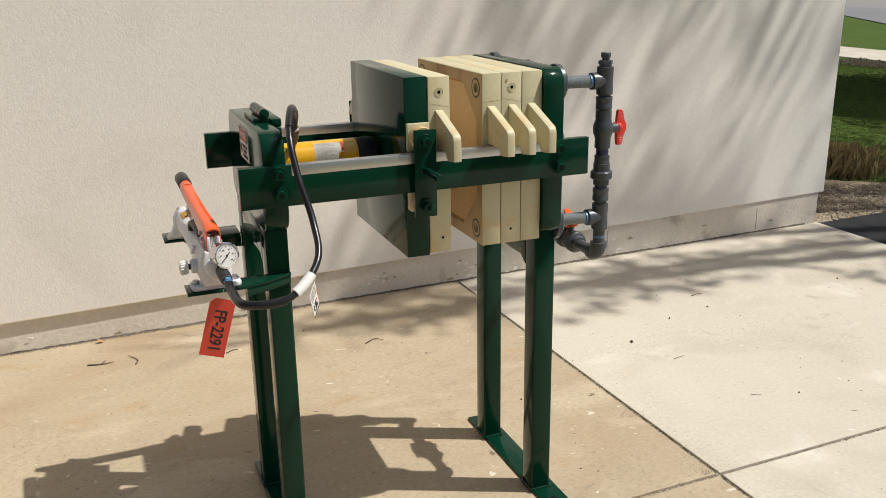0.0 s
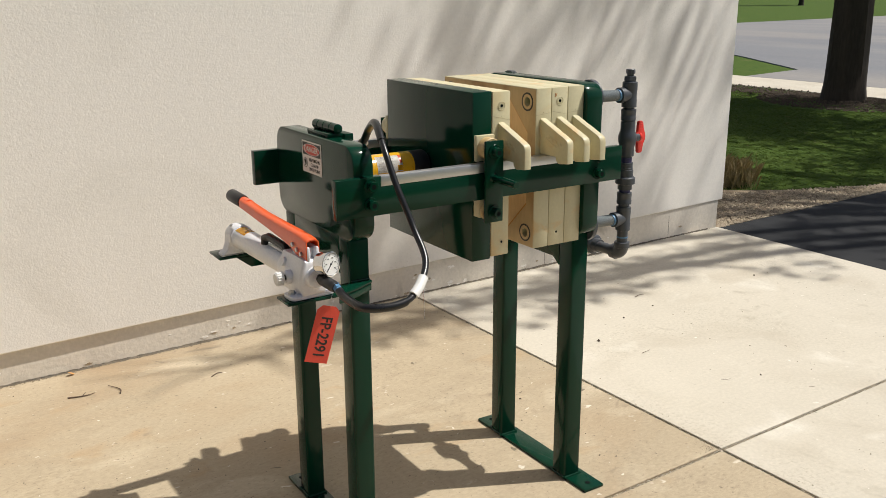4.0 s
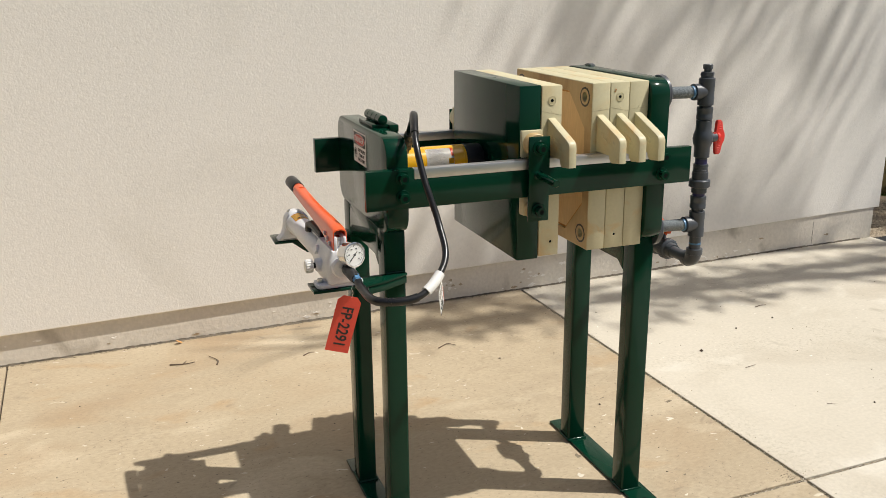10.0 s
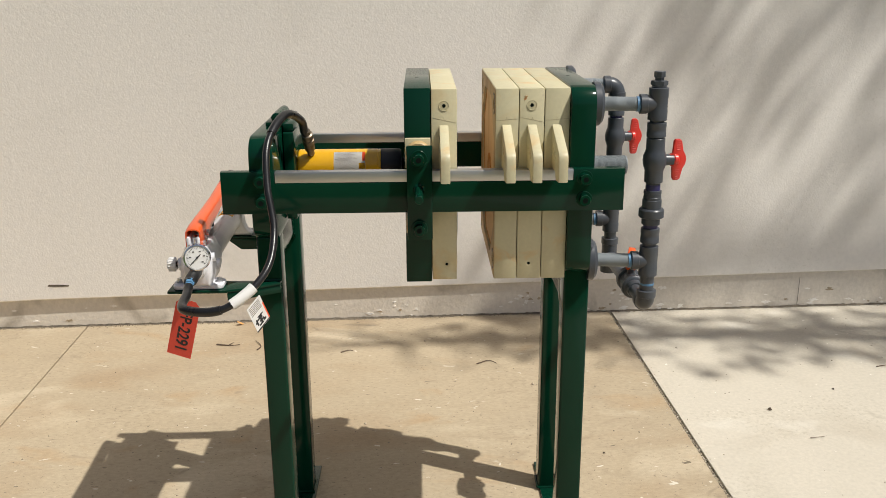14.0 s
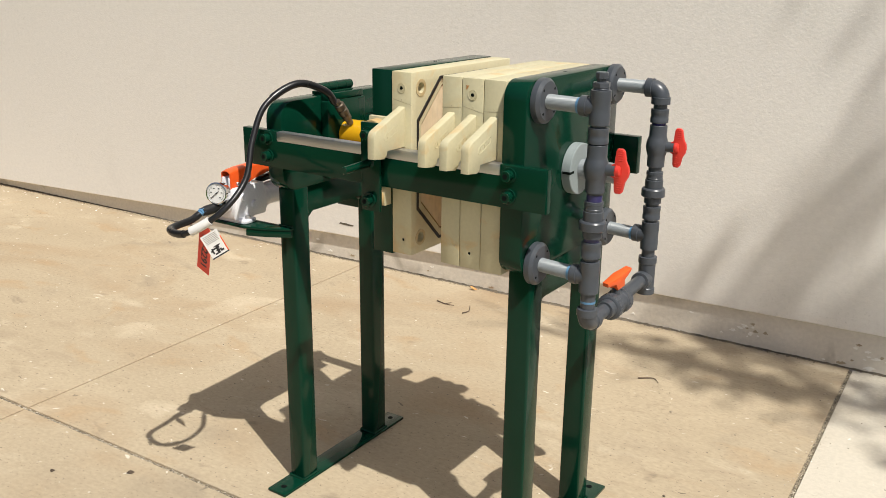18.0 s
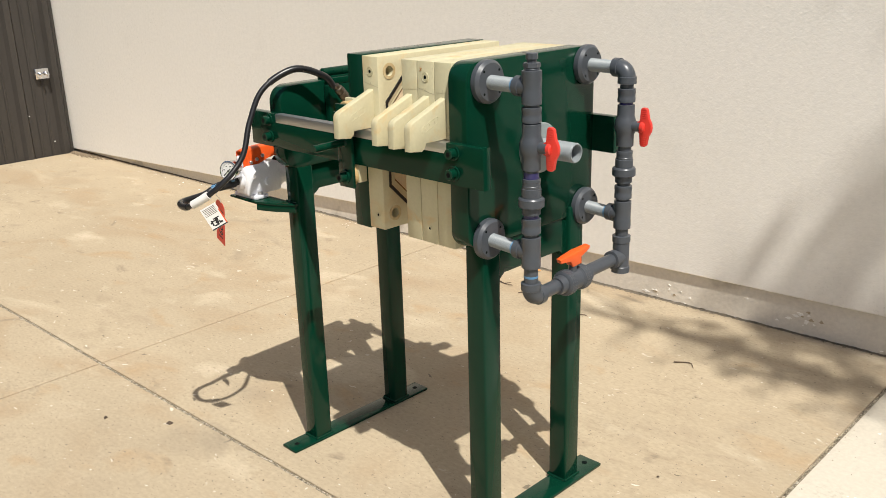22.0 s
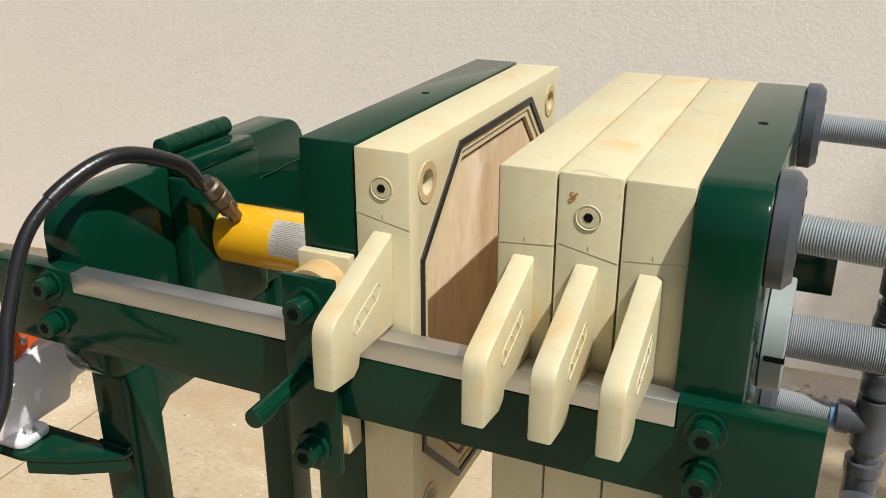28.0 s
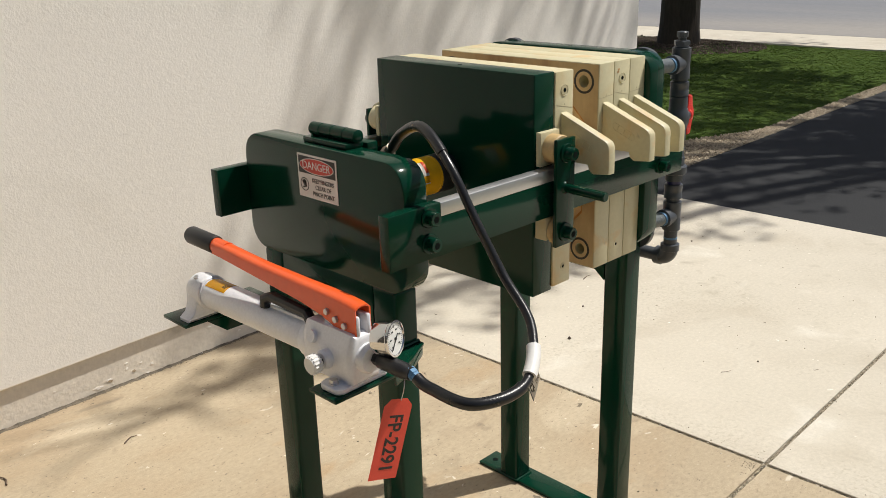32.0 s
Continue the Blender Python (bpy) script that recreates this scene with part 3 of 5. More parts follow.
# pump brackets that stand out from the legs
for y0, y1, x0, x1 in ((1.975, 2.0455, 0.214, 0.466), (2.432, 2.520, 0.205, 0.4118)):
    if y0 < 2.2:
        br = part("pump_bracket", prism([(x0, y0), (0.345, y0), (0.405, y0 + 0.022), (x1, y1 - 0.014), (x1, y1), (x0, y1)], "z", 0.790, 0.797, 0.0015), GREEN, press)
        part("bracket_web", prism([(0.350, y0 + 0.004), (0.405, y0 + 0.0245), (x1 - 0.001, y1 - 0.0115), (x1 - 0.001, y1 - 0.005), (0.403, y0 + 0.0305), (0.350, y0 + 0.010)], "z", 0.770, 0.7895, 0.001), GREEN, br)
        part("weld_bead", sweep([(0.414, y1 - 0.002, 0.7975), (0.430, y1 - 0.0035, 0.7985), (0.447, y1 - 0.002, 0.7978), (x1 - 0.002, y1 - 0.003, 0.7985)], 0.0035, 6), GREEN, br)
    else:
        br = part("pump_bracket", box(x0, x1, y0, y1, 0.790, 0.797, 0.002), GREEN, press)
        part("bracket_web", prism([(x0 + 0.05, 0.7895), (x1, 0.7895), (x1, 0.758), (x0 + 0.09, 0.758)], "y", y0, y0 + 0.006, 0.001), GREEN, br)

# warning sign on the end plate
sign = part("warning_sign", box(EX0 - 0.0012, EX0 - 0.0002, 2.189, 2.307, 1.041, 1.125), WHITE, press, "white, black and red danger sticker")


def on_sign(u, v, lift=0.0016):
    return basis((EX0 - lift, 2.248 - u, 1.083 + v), (0, -1, 0), (0, 0, 1))


part("sign_band", box(EX0 - 0.0016, EX0 - 0.0013, 2.193, 2.303, 1.088, 1.121), BLACK, sign)
for k, (m, a, b) in enumerate(((WHITE, 0.0515, 0.0150), (SIGNRED, 0.0495, 0.0135))):
    ov = prism([(2.248 + a * math.cos(t / 40 * 2 * math.pi), 1.1045 + b * math.sin(t / 40 * 2 * math.pi)) for t in range(40)], "x", EX0 - 0.0020 - 0.0004 * k, EX0 - 0.0017 - 0.0004 * k)
    part("sign_oval", ov, m, sign, smooth=False)
lettering("sign_text", "DANGER", 0.0205, on_sign(0, 0.0215, 0.0027) @ Matrix.Diagonal((1.02, 1, 1, 1)), WHITE, sign)
for k, row in enumerate(("KEEP FINGERS", "CLEAR OF", "PINCH POINT")):
    lettering("sign_text", row, 0.0122, on_sign(0.0165, -0.0065 - 0.0125 * k, 0.0016) @ Matrix.Diagonal((0.86, 1, 1, 1)), BLACK, sign)
part("sign_symbol", ring((EX0 - 0.0013, 2.288, 1.066), (-1, 0, 0), 0.0115, 0.0130, 0.0004), BLACK, sign)
for a, b in (((2.293, 1.073), (2.287, 1.064)), ((2.289, 1.075), (2.285, 1.064)), ((2.285, 1.074), (2.284, 1.064)), ((2.292, 1.060), (2.282, 1.063))):
    part("sign_symbol", rod((EX0 - 0.0015, *a), (EX0 - 0.0015, *b), 0.0016, 8), BLACK, sign)

# ---- follower ----
PY0, PY1, PZ0, PZ1 = 2.017, 2.475, 0.803, 1.249
follower = thing("follower_plate", (0.795, YC, 0.80), "glossy dark green steel follower plate riding on the rails", "follower plate", turn=PRESS)
part("plate", box(0.765, 0.825, PY0 + 0.002, PY1 - 0.001, 0.797, 1.251, 0.0025), GREEN, follower)
part("lifting_hole", lathe((0.795, 2.244, 1.2505), (0, 0, 1), [(0, 0.0045), (0.0008, 0.0045)], 16), DARK, follower)
part("thrust_pad", lathe((0.7545, YC, 1.033), (1, 0, 0), [(0, 0.018), (0.0105, 0.018)]), DARK, follower)
for far in (False, True):
    def fy(y):
        return mirror(y) if far else y
    y0, y1 = sorted((fy(1.966), fy(1.975)))
    arm = part("side_arm", box(0.770, 0.827, y0, y1, 0.915, 1.131, 0.002), GREEN, follower)
    d = (0, -1 if not far else 1, 0)
    for z in (1.103, 0.943):
        bolt = part("bolt", lathe((0.797, fy(1.966), z), d, [(0, 0.019), (0.004, 0.019), (0.005, 0.018), (0.005, 0.0125), (0.021, 0.0125), (0.0225, 0.0115)]), GREEN, arm)
        part("hex_socket", lathe((0.797, fy(1.966), z), d, [(0.0220, 0.0066), (0.0231, 0.0066)], 6), DARK, bolt)
        high = z > 1
        long = 0.0275 if high else 0.013
        out = 1 if not far else -1
        part("roller", lathe((0.796, fy(1.9755), 1.108 if high else 0.944), (0, out, 0), [(0, 0.0265), (0.002, 0.0285), (long - 0.002, 0.0285), (long, 0.0265)], 36), ROLLER if not far else CREAM, follower, "tan stained roller" if not far else "")
        ya, yb = sorted((fy(1.9755 + long + 0.0005), fy(2.016)))
        part("roller_block", box(0.7665, 0.824, ya, yb, 1.0735 if high else 0.926, 1.141 if high else 0.9735, 0.0015), CREAM, follower)
    if not far:
        gp = part("pull_rod", lathe((0.797, 1.966, 1.034), (0.0, -1, -0.03), [(0, 0.0095), (0.094, 0.0095), (0.096, 0.008)]), GREEN, arm)
        part("weld_bead", lathe((0.797, 1.967, 1.034), (0, -1, 0), [(0, 0.0135), (0.003, 0.012), (0.006, 0.009)]), GREEN, gp)


# ---- filter plates ----
def octagon(y0, y1, z0, z1, c):
    return [(y0 + c, z0), (y1 - c, z0), (y1, z0 + c), (y1, z1 - c), (y1 - c, z1), (y0 + c, z1), (y0, z1 - c), (y0, z0 + c)]


def octo_ring(x, thick, a, b, side):
    """A raised or dark band between two octagons on a plate's face."""
    bm = bmesh.new()
    rows = []
    for s, o in ((0, a), (thick * side, a), (thick * side, b), (0, b)):
        rows.append([bm.verts.new((x + s, *q)) for q in o])
    for i in range(4):
        q, w = rows[i], rows[(i + 1) % 4]
        for k in range(8):
            bm.faces.new((q[k], q[(k + 1) % 8], w[(k + 1) % 8], w[k]))
    bmesh.ops.recalc_face_normals(bm, faces=bm.faces[:])
    return bm


def handle(x, far):
    out = [(2.0172, 1.168), (1.912, 1.126), (1.9045, 1.1215), (1.9005, 1.115), (1.899, 1.107), (1.899, 1.060), (1.936, 1.0555), (1.946, 1.062), (1.949, 1.0725), (2.0172, 1.0725)]
    if far:
        out = [(mirror(a), b) for a, b in out]
    return prism(out, "x", x - 0.0105, x + 0.0105, 0.0024, 2)


PORTS = [(2.055, 1.2105), (mirror(2.055), 1.2105), (2.055, 0.8425), (mirror(2.055), 0.8425)]


def filter_plate(x0, x1, hx, label, plugs=True, face=None):
    p = thing("filter_plate", ((x0 + x1) / 2, YC, PZ0), label, "filter plate", "recessed filter plates on the rails", turn=PRESS)
    body = part("plate_body", box(x0 + 0.0007, x1 - 0.0004, PY0, PY1, PZ0, PZ1, 0.002, 2), CREAM, p)
    for far in (False, True):
        h = part("handle", handle(hx, far), CREAM, p)
        if not far:
            # the raised maker's mark, as a plain shape
            for sx in (-1, 1):
                xx = hx + sx * 0.0106
                m = bmesh.new()
                mid = lambda u, v: (xx, 1.963 + u, 1.1135 + 0.40 * u + v)
                slot = [mid(0.0185 * math.copysign(1, math.cos(a)) + 0.0080 * math.cos(a), 0.0080 * math.sin(a)) for a in [2 * math.pi * (k + 0.5) / 16 for k in range(16)]]
                sweep(slot + slot[:2], 0.0007, 6, m)
                for k in range(3):
                    u = -0.016 + 0.015 * k
                    sweep([mid(u - 0.0015, 0.0045), mid(u + 0.0015, -0.0045)], 0.0011, 6, m)
                part("raised_mark", m, CREAM, h)
    for far in (False, True):
        yy, s = (PY0, -1) if not far else (PY1, 1)
        if plugs:
            xm = (x0 + x1) / 2
            xl = xm + (0.005 if x0 < 0.9 else 0.0)
            plug = part("plug", lathe((xm, yy, 1.2115), (0, s, 0), [(-0.0002, 0.0115), (0.0010, 0.0115), (0.0012, 0.0109), (0.0004, 0.0104), (0.0004, 0.0090), (0.0008, 0.0085)]), CREAM, p)
            part("hex_socket", lathe((xm, yy, 1.2115), (0, s, 0), [(0.0007, 0.0045), (0.0012, 0.0045)], 6), DARK, plug)
            low = part("plug", ring((xl, yy - 0.0002 * s, 0.841), (0, s, 0), 0.0035, 0.0075, 0.0010), CREAM, p)
            part("plug_hole", lathe((xl, yy, 0.841), (0, s, 0), [(0, 0.0036), (0.0004, 0.0036)], 16), DARK, low)
        # tooling line across the side
        lo_, hi_ = (yy - 0.0003, yy + 0.0002) if not far else (yy - 0.0002, yy + 0.0003)
        tilt = 0.006 if plugs else -0.002
        line = prism([(yb_, zb_) for yb_, zb_ in ((x0 + 0.001, 1.1790 + tilt), (x1 - 0.001, 1.1790 - tilt), (x1 - 0.001, 1.1796 - tilt), (x0 + 0.001, 1.1796 + tilt))], "y", lo_, hi_)
        part("mould_line", line, SCRATCH, p, smooth=False)
        part("nick", sweep([(hx, yy, 1.1855), (hx + 0.0008, yy, 1.1815)], 0.0005, 5), SCRATCH, p)
    if face:
        side = face
        xf = x1 - 0.0004 if side > 0 else x0 + 0.0004
        depth = 0.010
        bores = bmesh.new()
        for y, z in PORTS:
            lathe((xf + 0.002 * side, y, z), (-side, 0, 0), [(0, 0.0128), (0.040, 0.0128)], 24, bores)
        well = prism(octagon(2.052, mirror(2.052), 0.834, 1.218, 0.090), "x", *sorted((xf - side * depth, xf + side * 0.002)))
        carve(body, bores, well)
        xw = xf - side * depth
        if side < 0:
            face_ = part("stained_face", box(xf - 0.0005, xf + 0.0008, PY0 + 0.0022, PY1 - 0.0022, PZ0 + 0.0022, PZ1 - 0.0022), STAINED, p, "brown-stained sealing face", smooth=False)
            bores2 = bmesh.new()
            for y, z in PORTS:
                lathe((xf + 0.002 * side, y, z), (-side, 0, 0), [(0, 0.0128), (0.040, 0.0128)], 24, bores2)
            carve(face_, bores2, prism(octagon(2.052, mirror(2.052), 0.834, 1.218, 0.090), "x", *sorted((xf - side * depth, xf + side * 0.002))))
        for y, z in PORTS:
            pr = part("port", ring((xf - 0.0003 * side, y, z), (side, 0, 0), 0.0128, 0.0205, 0.0016), CREAM_PORT if side > 0 else STAINED, p)
            part("port_bottom", lathe((xw - 0.027 * side, y, z), (side, 0, 0), [(0, 0.0127), (0.0005, 0.0127)], 24), CREAM_PORT, pr)
            if side < 0:
                part("o_ring", ring((xf - 0.0003 * side, y, z), (side, 0, 0), 0.0205, 0.0255, 0.0014), RUBBER, pr)
        if side > 0:
            part("gasket", octo_ring(xf, 0.0022, octagon(2.0385, mirror(2.0385), 0.8205, 1.2315, 0.0955), octagon(2.0455, mirror(2.0455), 0.8275, 1.2245, 0.0927), side), RUBBER, p, "black rubber gasket cord", smooth=False)
            part("cloth_edge", octo_ring(xw, 0.008, octagon(2.0523, mirror(2.0523), 0.8343, 1.2177, 0.090), octagon(2.0600, mirror(2.0600), 0.8420, 1.2100, 0.087), side), CREAM, p, smooth=False)
            part("cloth_groove", octo_ring(xw, 0.0030, octagon(2.0601, mirror(2.0601), 0.8421, 1.2099, 0.087), octagon(2.0645, mirror(2.0645), 0.8465, 1.2055, 0.0855), side), GROOVE, p, "dark brown groove round the cloth", smooth=False)
            part("filter_cloth", prism(octagon(2.0646, mirror(2.0646), 0.8466, 1.2054, 0.0855), "x", xw, xw + 0.0045), CLOTH, p, "tan filter cloth with brown streaks", smooth=False)
        else:
            part("filter_cloth", prism(octagon(2.0523, mirror(2.0523), 0.8343, 1.2177, 0.090), "x", xw - 0.004, xw), CLOTH_TAN, p, "tan stained filter face", smooth=False)
            # the feed hole is not carved: a flat disc with an orange-brown outline
            part("feed_hole", lathe((xw - 0.0038, YC, 1.026), (-1, 0, 0), [(0, 0.030), (0.0008, 0.030)], 28), CLOTH, p)
            part("well_edge", octo_ring(xw - 0.004, 0.0012, octagon(2.0540, mirror(2.0540), 0.8360, 1.2160, 0.0893), octagon(2.0580, mirror(2.0580), 0.8400, 1.2120, 0.0880), side), ORANGE_BROWN, p, smooth=False)
            part("feed_ring", ring((xw - 0.0038, YC, 1.026), (-1, 0, 0), 0.030, 0.0345, 0.0036), ORANGE_BROWN, p)
    return p


filter_plate(0.8255, 0.884, 0.8545, "cream plastic plate with black gasket and stained cloth beside green follower", True, 1)
filter_plate(0.970, 1.023, 0.9955, "cream plastic filter plate with tan stained face and black port rings", False, -1)
third = filter_plate(1.0235, 1.0805, 1.053, "cream plastic filter plate with a socket plug in its side")
rs = random.Random(31)
for k in range(5):
    c = Vector((1.0405 + rs.uniform(-0.004, 0.004), PY0 - 0.0002, 1.2285 + rs.uniform(-0.004, 0.004)))
    part("rust_mark", sweep([c + Vector((0.0025 * math.cos(a), 0, 0.002 * math.sin(a + k))) for a in [0.9 * q for q in range(6)]], 0.0005, 5), ORANGE_BROWN, third)
filter_plate(1.081, 1.1385, 1.1085, "cream plastic filter plate against the green head plate", False)

# ---- hydraulic cylinder ----
ZC = 1.033
cyl = thing("hydraulic_cylinder", (0.62, YC, ZC), "yellow hydraulic cylinder with a black collar lying between the rails", "hydraulic cylinder", turn=PRESS)
part("cylinder_body", lathe((0.4955, YC, ZC), (1, 0, 0), [(0, 0.038), (0.003, 0.0408), (0.1985, 0.0408), (0.1990, 0.0400), (0.2005, 0.0400), (0.2010, 0.0408), (0.2055, 0.0408), (0.2065, 0.0398)], 48), YELLOW, cyl)
part("collar", lathe((0.7023, YC, ZC), (1, 0, 0), [(0, 0.0402), (0.001, 0.0414), (0.044, 0.0414), (0.050, 0.038)], 48), RUBBER, cyl, "black rubber collar")
part("piston_rod", lathe((0.7525, YC, ZC), (1, 0, 0), [(0, 0.0165), (0.0018, 0.0165)], 32), RUBBER, cyl)


def on_cyl(x, a, r):
    """A place on the cylinder's skin: a degrees up from the side that faces the yard."""
    return (x, YC - r * math.cos(radians(a)), ZC + r * math.sin(radians(a)))


def skin(x0, x1, a0, a1, r, n=14):
    bm = bmesh.new()
    rows = [[bm.verts.new(on_cyl(x, a0 + (a1 - a0) * k / n, r)) for k in range(n + 1)] for x in (x0, x1)]
    for k in range(n):
        bm.faces.new((rows[0][k], rows[1][k], rows[1][k + 1], rows[0][k + 1]))
    bmesh.ops.solidify(bm, geom=bm.faces[:], thickness=-0.0003)
    return bm


lab = part("label", skin(0.5855, 0.6635, -6, 64, 0.0410), WHITE, cyl, "white printed label")
part("label_band", skin(0.6560, 0.6635, 26, 64, 0.0414), ORANGE, lab)
part("label_mark", skin(0.6475, 0.6630, -2, 18, 0.0414), YELLOW, lab)
for k in range(20):
    a = 60 - 3.2 * k
    part("print_line", skin(0.5885 + 0.004 * (k % 3), 0.6435 - 0.006 * ((k * 7) % 4), a, a + 0.50, 0.0413, 2), JOINT, lab)
cdir = Vector((0.527, 2.172, 1.128)) - Vector((0.529, 2.212, 1.078))
part("coupling", lathe((0.529, 2.212, 1.078), cdir, [(-0.012, 0.009), (0.006, 0.009), (0.007, 0.0125), (0.022, 0.0125), (0.023, 0.0105), (0.025, 0.0105), (0.026, 0.0145), (0.042, 0.0145), (0.043, 0.0125), (0.045, 0.0125), (0.046, 0.0145), (0.060, 0.0135), (0.062, 0.0095), (0.072, 0.0090)], 24), BRASS, cyl, "tarnished steel quick coupling")

# ---- hose ----
HOSE_PATH = [(0.291, 1.886, 0.849), (0.292, 1.852, 0.838), (0.304, 1.77, 0.834), (0.392, 1.743, 0.844), (0.469, 1.792, 0.900), (0.484, 1.865, 0.969), (0.469, 1.912, 1.06), (0.468, 1.966, 1.143), (0.497, 2.055, 1.190), (0.524, 2.135, 1.166), (0.5275, 2.172, 1.128)]
hose = thing("hydraulic_hose", (0.30, 1.9, 0.85), "black rubber hydraulic hose looping from pump to cylinder", "hose")
path = smooth_path(HOSE_PATH, 12)
part("hose_line", sweep(path, 0.0078, 18), HOSE, hose)
part("hose_sleeve", sweep(path[2:36], 0.0098, 18), HOSE, hose)
part("hose_sleeve", sweep(path[-34:-2], 0.0098, 18), HOSE, hose)
part("hose_end", lathe(path[0], path[0] - path[4], [(-0.012, 0.0092), (0.0, 0.0092), (0.0005, 0.0105), (0.012, 0.0105)], 6), BLUE, hose, "blue-smeared hose nut")
# paper label wrapped on the hose
tagp = path[44]
ht = thing("hose_label", tagp, "white folded warning label wrapped round the hose", "label")
part("label_wrap", sweep(path[38:45], 0.0118, 18), WHITE, ht)
lo = Vector((0.446, 1.764, 0.848))
ra, dn = Vector((0.477, 0.765, 0.44)), Vector((0.33, 0.53, -0.79))
ra.normalize()
dn = (dn - ra * dn.dot(ra)).normalized()
mb = basis(tuple(lo), ra, -dn)


def flat(u0, u1, v0, v1, w0, w1, m):
    b = box(u0, u1, v0, v1, w0, w1)
    b.transform(m)
    return b


leafp = part("label_flap", flat(-0.022, 0.024, -0.068, 0.0, -0.0003, 0.0003, mb), WHITE, ht, smooth=False)
part("print_band", flat(-0.022, 0.024, -0.0675, -0.064, -0.0006, 0.0006, mb), BLACK, leafp, smooth=False)
part("print_band", flat(0.021, 0.024, -0.064, -0.020, -0.0006, 0.0006, mb), ORANGE, leafp, smooth=False)
for k in range(6):
    part("print_line", flat(-0.018, 0.017, -0.006 - 0.004 * k, -0.0046 - 0.004 * k, -0.0005, 0.0005, mb), JOINT, leafp, smooth=False)
for q in ((-0.012, -0.002, -0.046, -0.042), (-0.004, 0.010, -0.053, -0.049), (-0.014, -0.010, -0.056, -0.040), (0.002, 0.007, -0.047, -0.037), (-0.006, 0.012, -0.040, -0.037), (-0.010, 0.004, -0.060, -0.056), (0.006, 0.015, -0.058, -0.053), (-0.002, 0.004, -0.056, -0.038), (-0.017, -0.012, -0.050, -0.045)):
    part("print_mark", flat(*q, -0.0006, 0.0006, mb), BLACK, leafp, smooth=False)

# ---- hand pump ----
PX, PZ = 0.283, 0.848
pump = thing("hand_pump", (PX, 2.25, 0.797), "silver hydraulic hand pump with an orange lever on green brackets", "hand pump")
part("reservoir", lathe((PX, 2.095, PZ), (0, 1, 0), [(0, 0.029), (0.004, 0.0305), (0.375, 0.0305), (0.379, 0.029)], 36), SILVER, pump)
part("reservoir_rib", box(PX - 0.010, PX + 0.010, 2.11, 2.27, PZ + 0.0255, PZ + 0.0345, 0.003), SILVER, pump)
band = bmesh.new()
arcs = [[band.verts.new((PX - 0.0309 * math.cos(radians(50 + 8 * k)), y, PZ + 0.0309 * math.sin(radians(50 + 8 * k)))) for k in range(11)] for y in (2.372, 2.436)]
for k in range(10):
    band.faces.new((arcs[0][k], arcs[0][k + 1], arcs[1][k + 1], arcs[1][k]))
bmesh.ops.solidify(band, geom=band.faces[:], thickness=0.0004)
bmesh.ops.recalc_face_normals(band, faces=band.faces[:])
nb_ = part("name_label", band, YELLOW, pump, "yellow maker's label")
for k in range(3):
    part("print_line", rod((PX - 0.012, 2.380 + 0.004 * k, PZ + 0.0293), (PX - 0.004, 2.380 + 0.004 * k, PZ + 0.0312), 0.0007, 5), BLACK, nb_)
cap = lathe((PX, 2.440, PZ + 0.001), (0, 1, 0), [(0, 0.032), (0.003, 0.0345), (0.035, 0.0345), (0.050, 0.031), (0.060, 0.023), (0.065, 0.012)], 36)
capo = part("rear_cap", cap, SILVER, pump)
part("rear_foot", prism([(PX - 0.0338, PZ - 0.002), (PX - 0.036, 0.828), (PX - 0.042, 0.813), (PX - 0.052, 0.8055), (PX - 0.055, 0.803), (PX - 0.055, 0.7975), (PX + 0.055, 0.7975), (PX + 0.055, 0.803), (PX + 0.052, 0.8055), (PX + 0.042, 0.813), (PX + 0.036, 0.828), (PX + 0.0338, PZ - 0.002)], "y", 2.450, 2.488, 0.005), SILVER, capo)
part("cap_screw", lathe((PX - 0.018, 2.468, PZ + 0.031), (-0.4, 0, 1), [(0, 0.005), (0.004, 0.005)], 6), STEEL, capo)
# cast front block
blk = part("pump_block", prism([(PX - 0.030, 0.806), (PX - 0.038, 0.832), (PX - 0.034, 0.872), (PX - 0.024, 0.896), (PX + 0.024, 0.896), (PX + 0.034, 0.872), (PX + 0.038, 0.832), (PX + 0.030, 0.806)], "y", 1.988, 2.118, 0.013, 4), SILVER, pump)
part("block_collar", lathe((PX, 2.118, PZ), (0, 1, 0), [(-0.010, 0.036), (0.008, 0.036), (0.013, 0.033)], 36), SILVER, blk)
part("block_boss", lathe((PX, 1.990, PZ + 0.004), (0, -1, 0), [(0, 0.026), (0.012, 0.025), (0.016, 0.022)], 28), SILVER, blk)
part("front_foot", prism(rounded(PX - 0.058, PX + 0.058, 1.996, 2.050, 0.014), "z", 0.7975, 0.8085, 0.003), SILVER, blk)
for s in (-1, 1):
    part("foot_bolt", lathe((PX + s * 0.045, 2.023, 0.8086), (0, 0, 1), [(0, 0.0095), (0.0025, 0.0095), (0.0026, 0.0075), (0.009, 0.0075)], 6), STEEL, blk)
    part("foot_bolt", lathe((PX + s * 0.045, 2.023, 0.7898), (0, 0, -1), [(0, 0.0075), (0.008, 0.0075)], 6), STEEL, blk)
    part("pivot_lug", box(PX + s * 0.0115 - 0.0045, PX + s * 0.0115 + 0.0045, 1.990, 2.075, 0.890, 0.926, 0.004), SILVER, blk)
part("pump_piston", lathe((PX, 2.016, 0.895), (0, 0, 1), [(0, 0.011), (0.026, 0.011)], 20), CHROME, blk)
part("block_rib", lathe((PX - 0.030, 2.085, 0.872), (-1, 0, 0.3), [(0, 0.012), (0.010, 0.011)], 16), SILVER, blk)
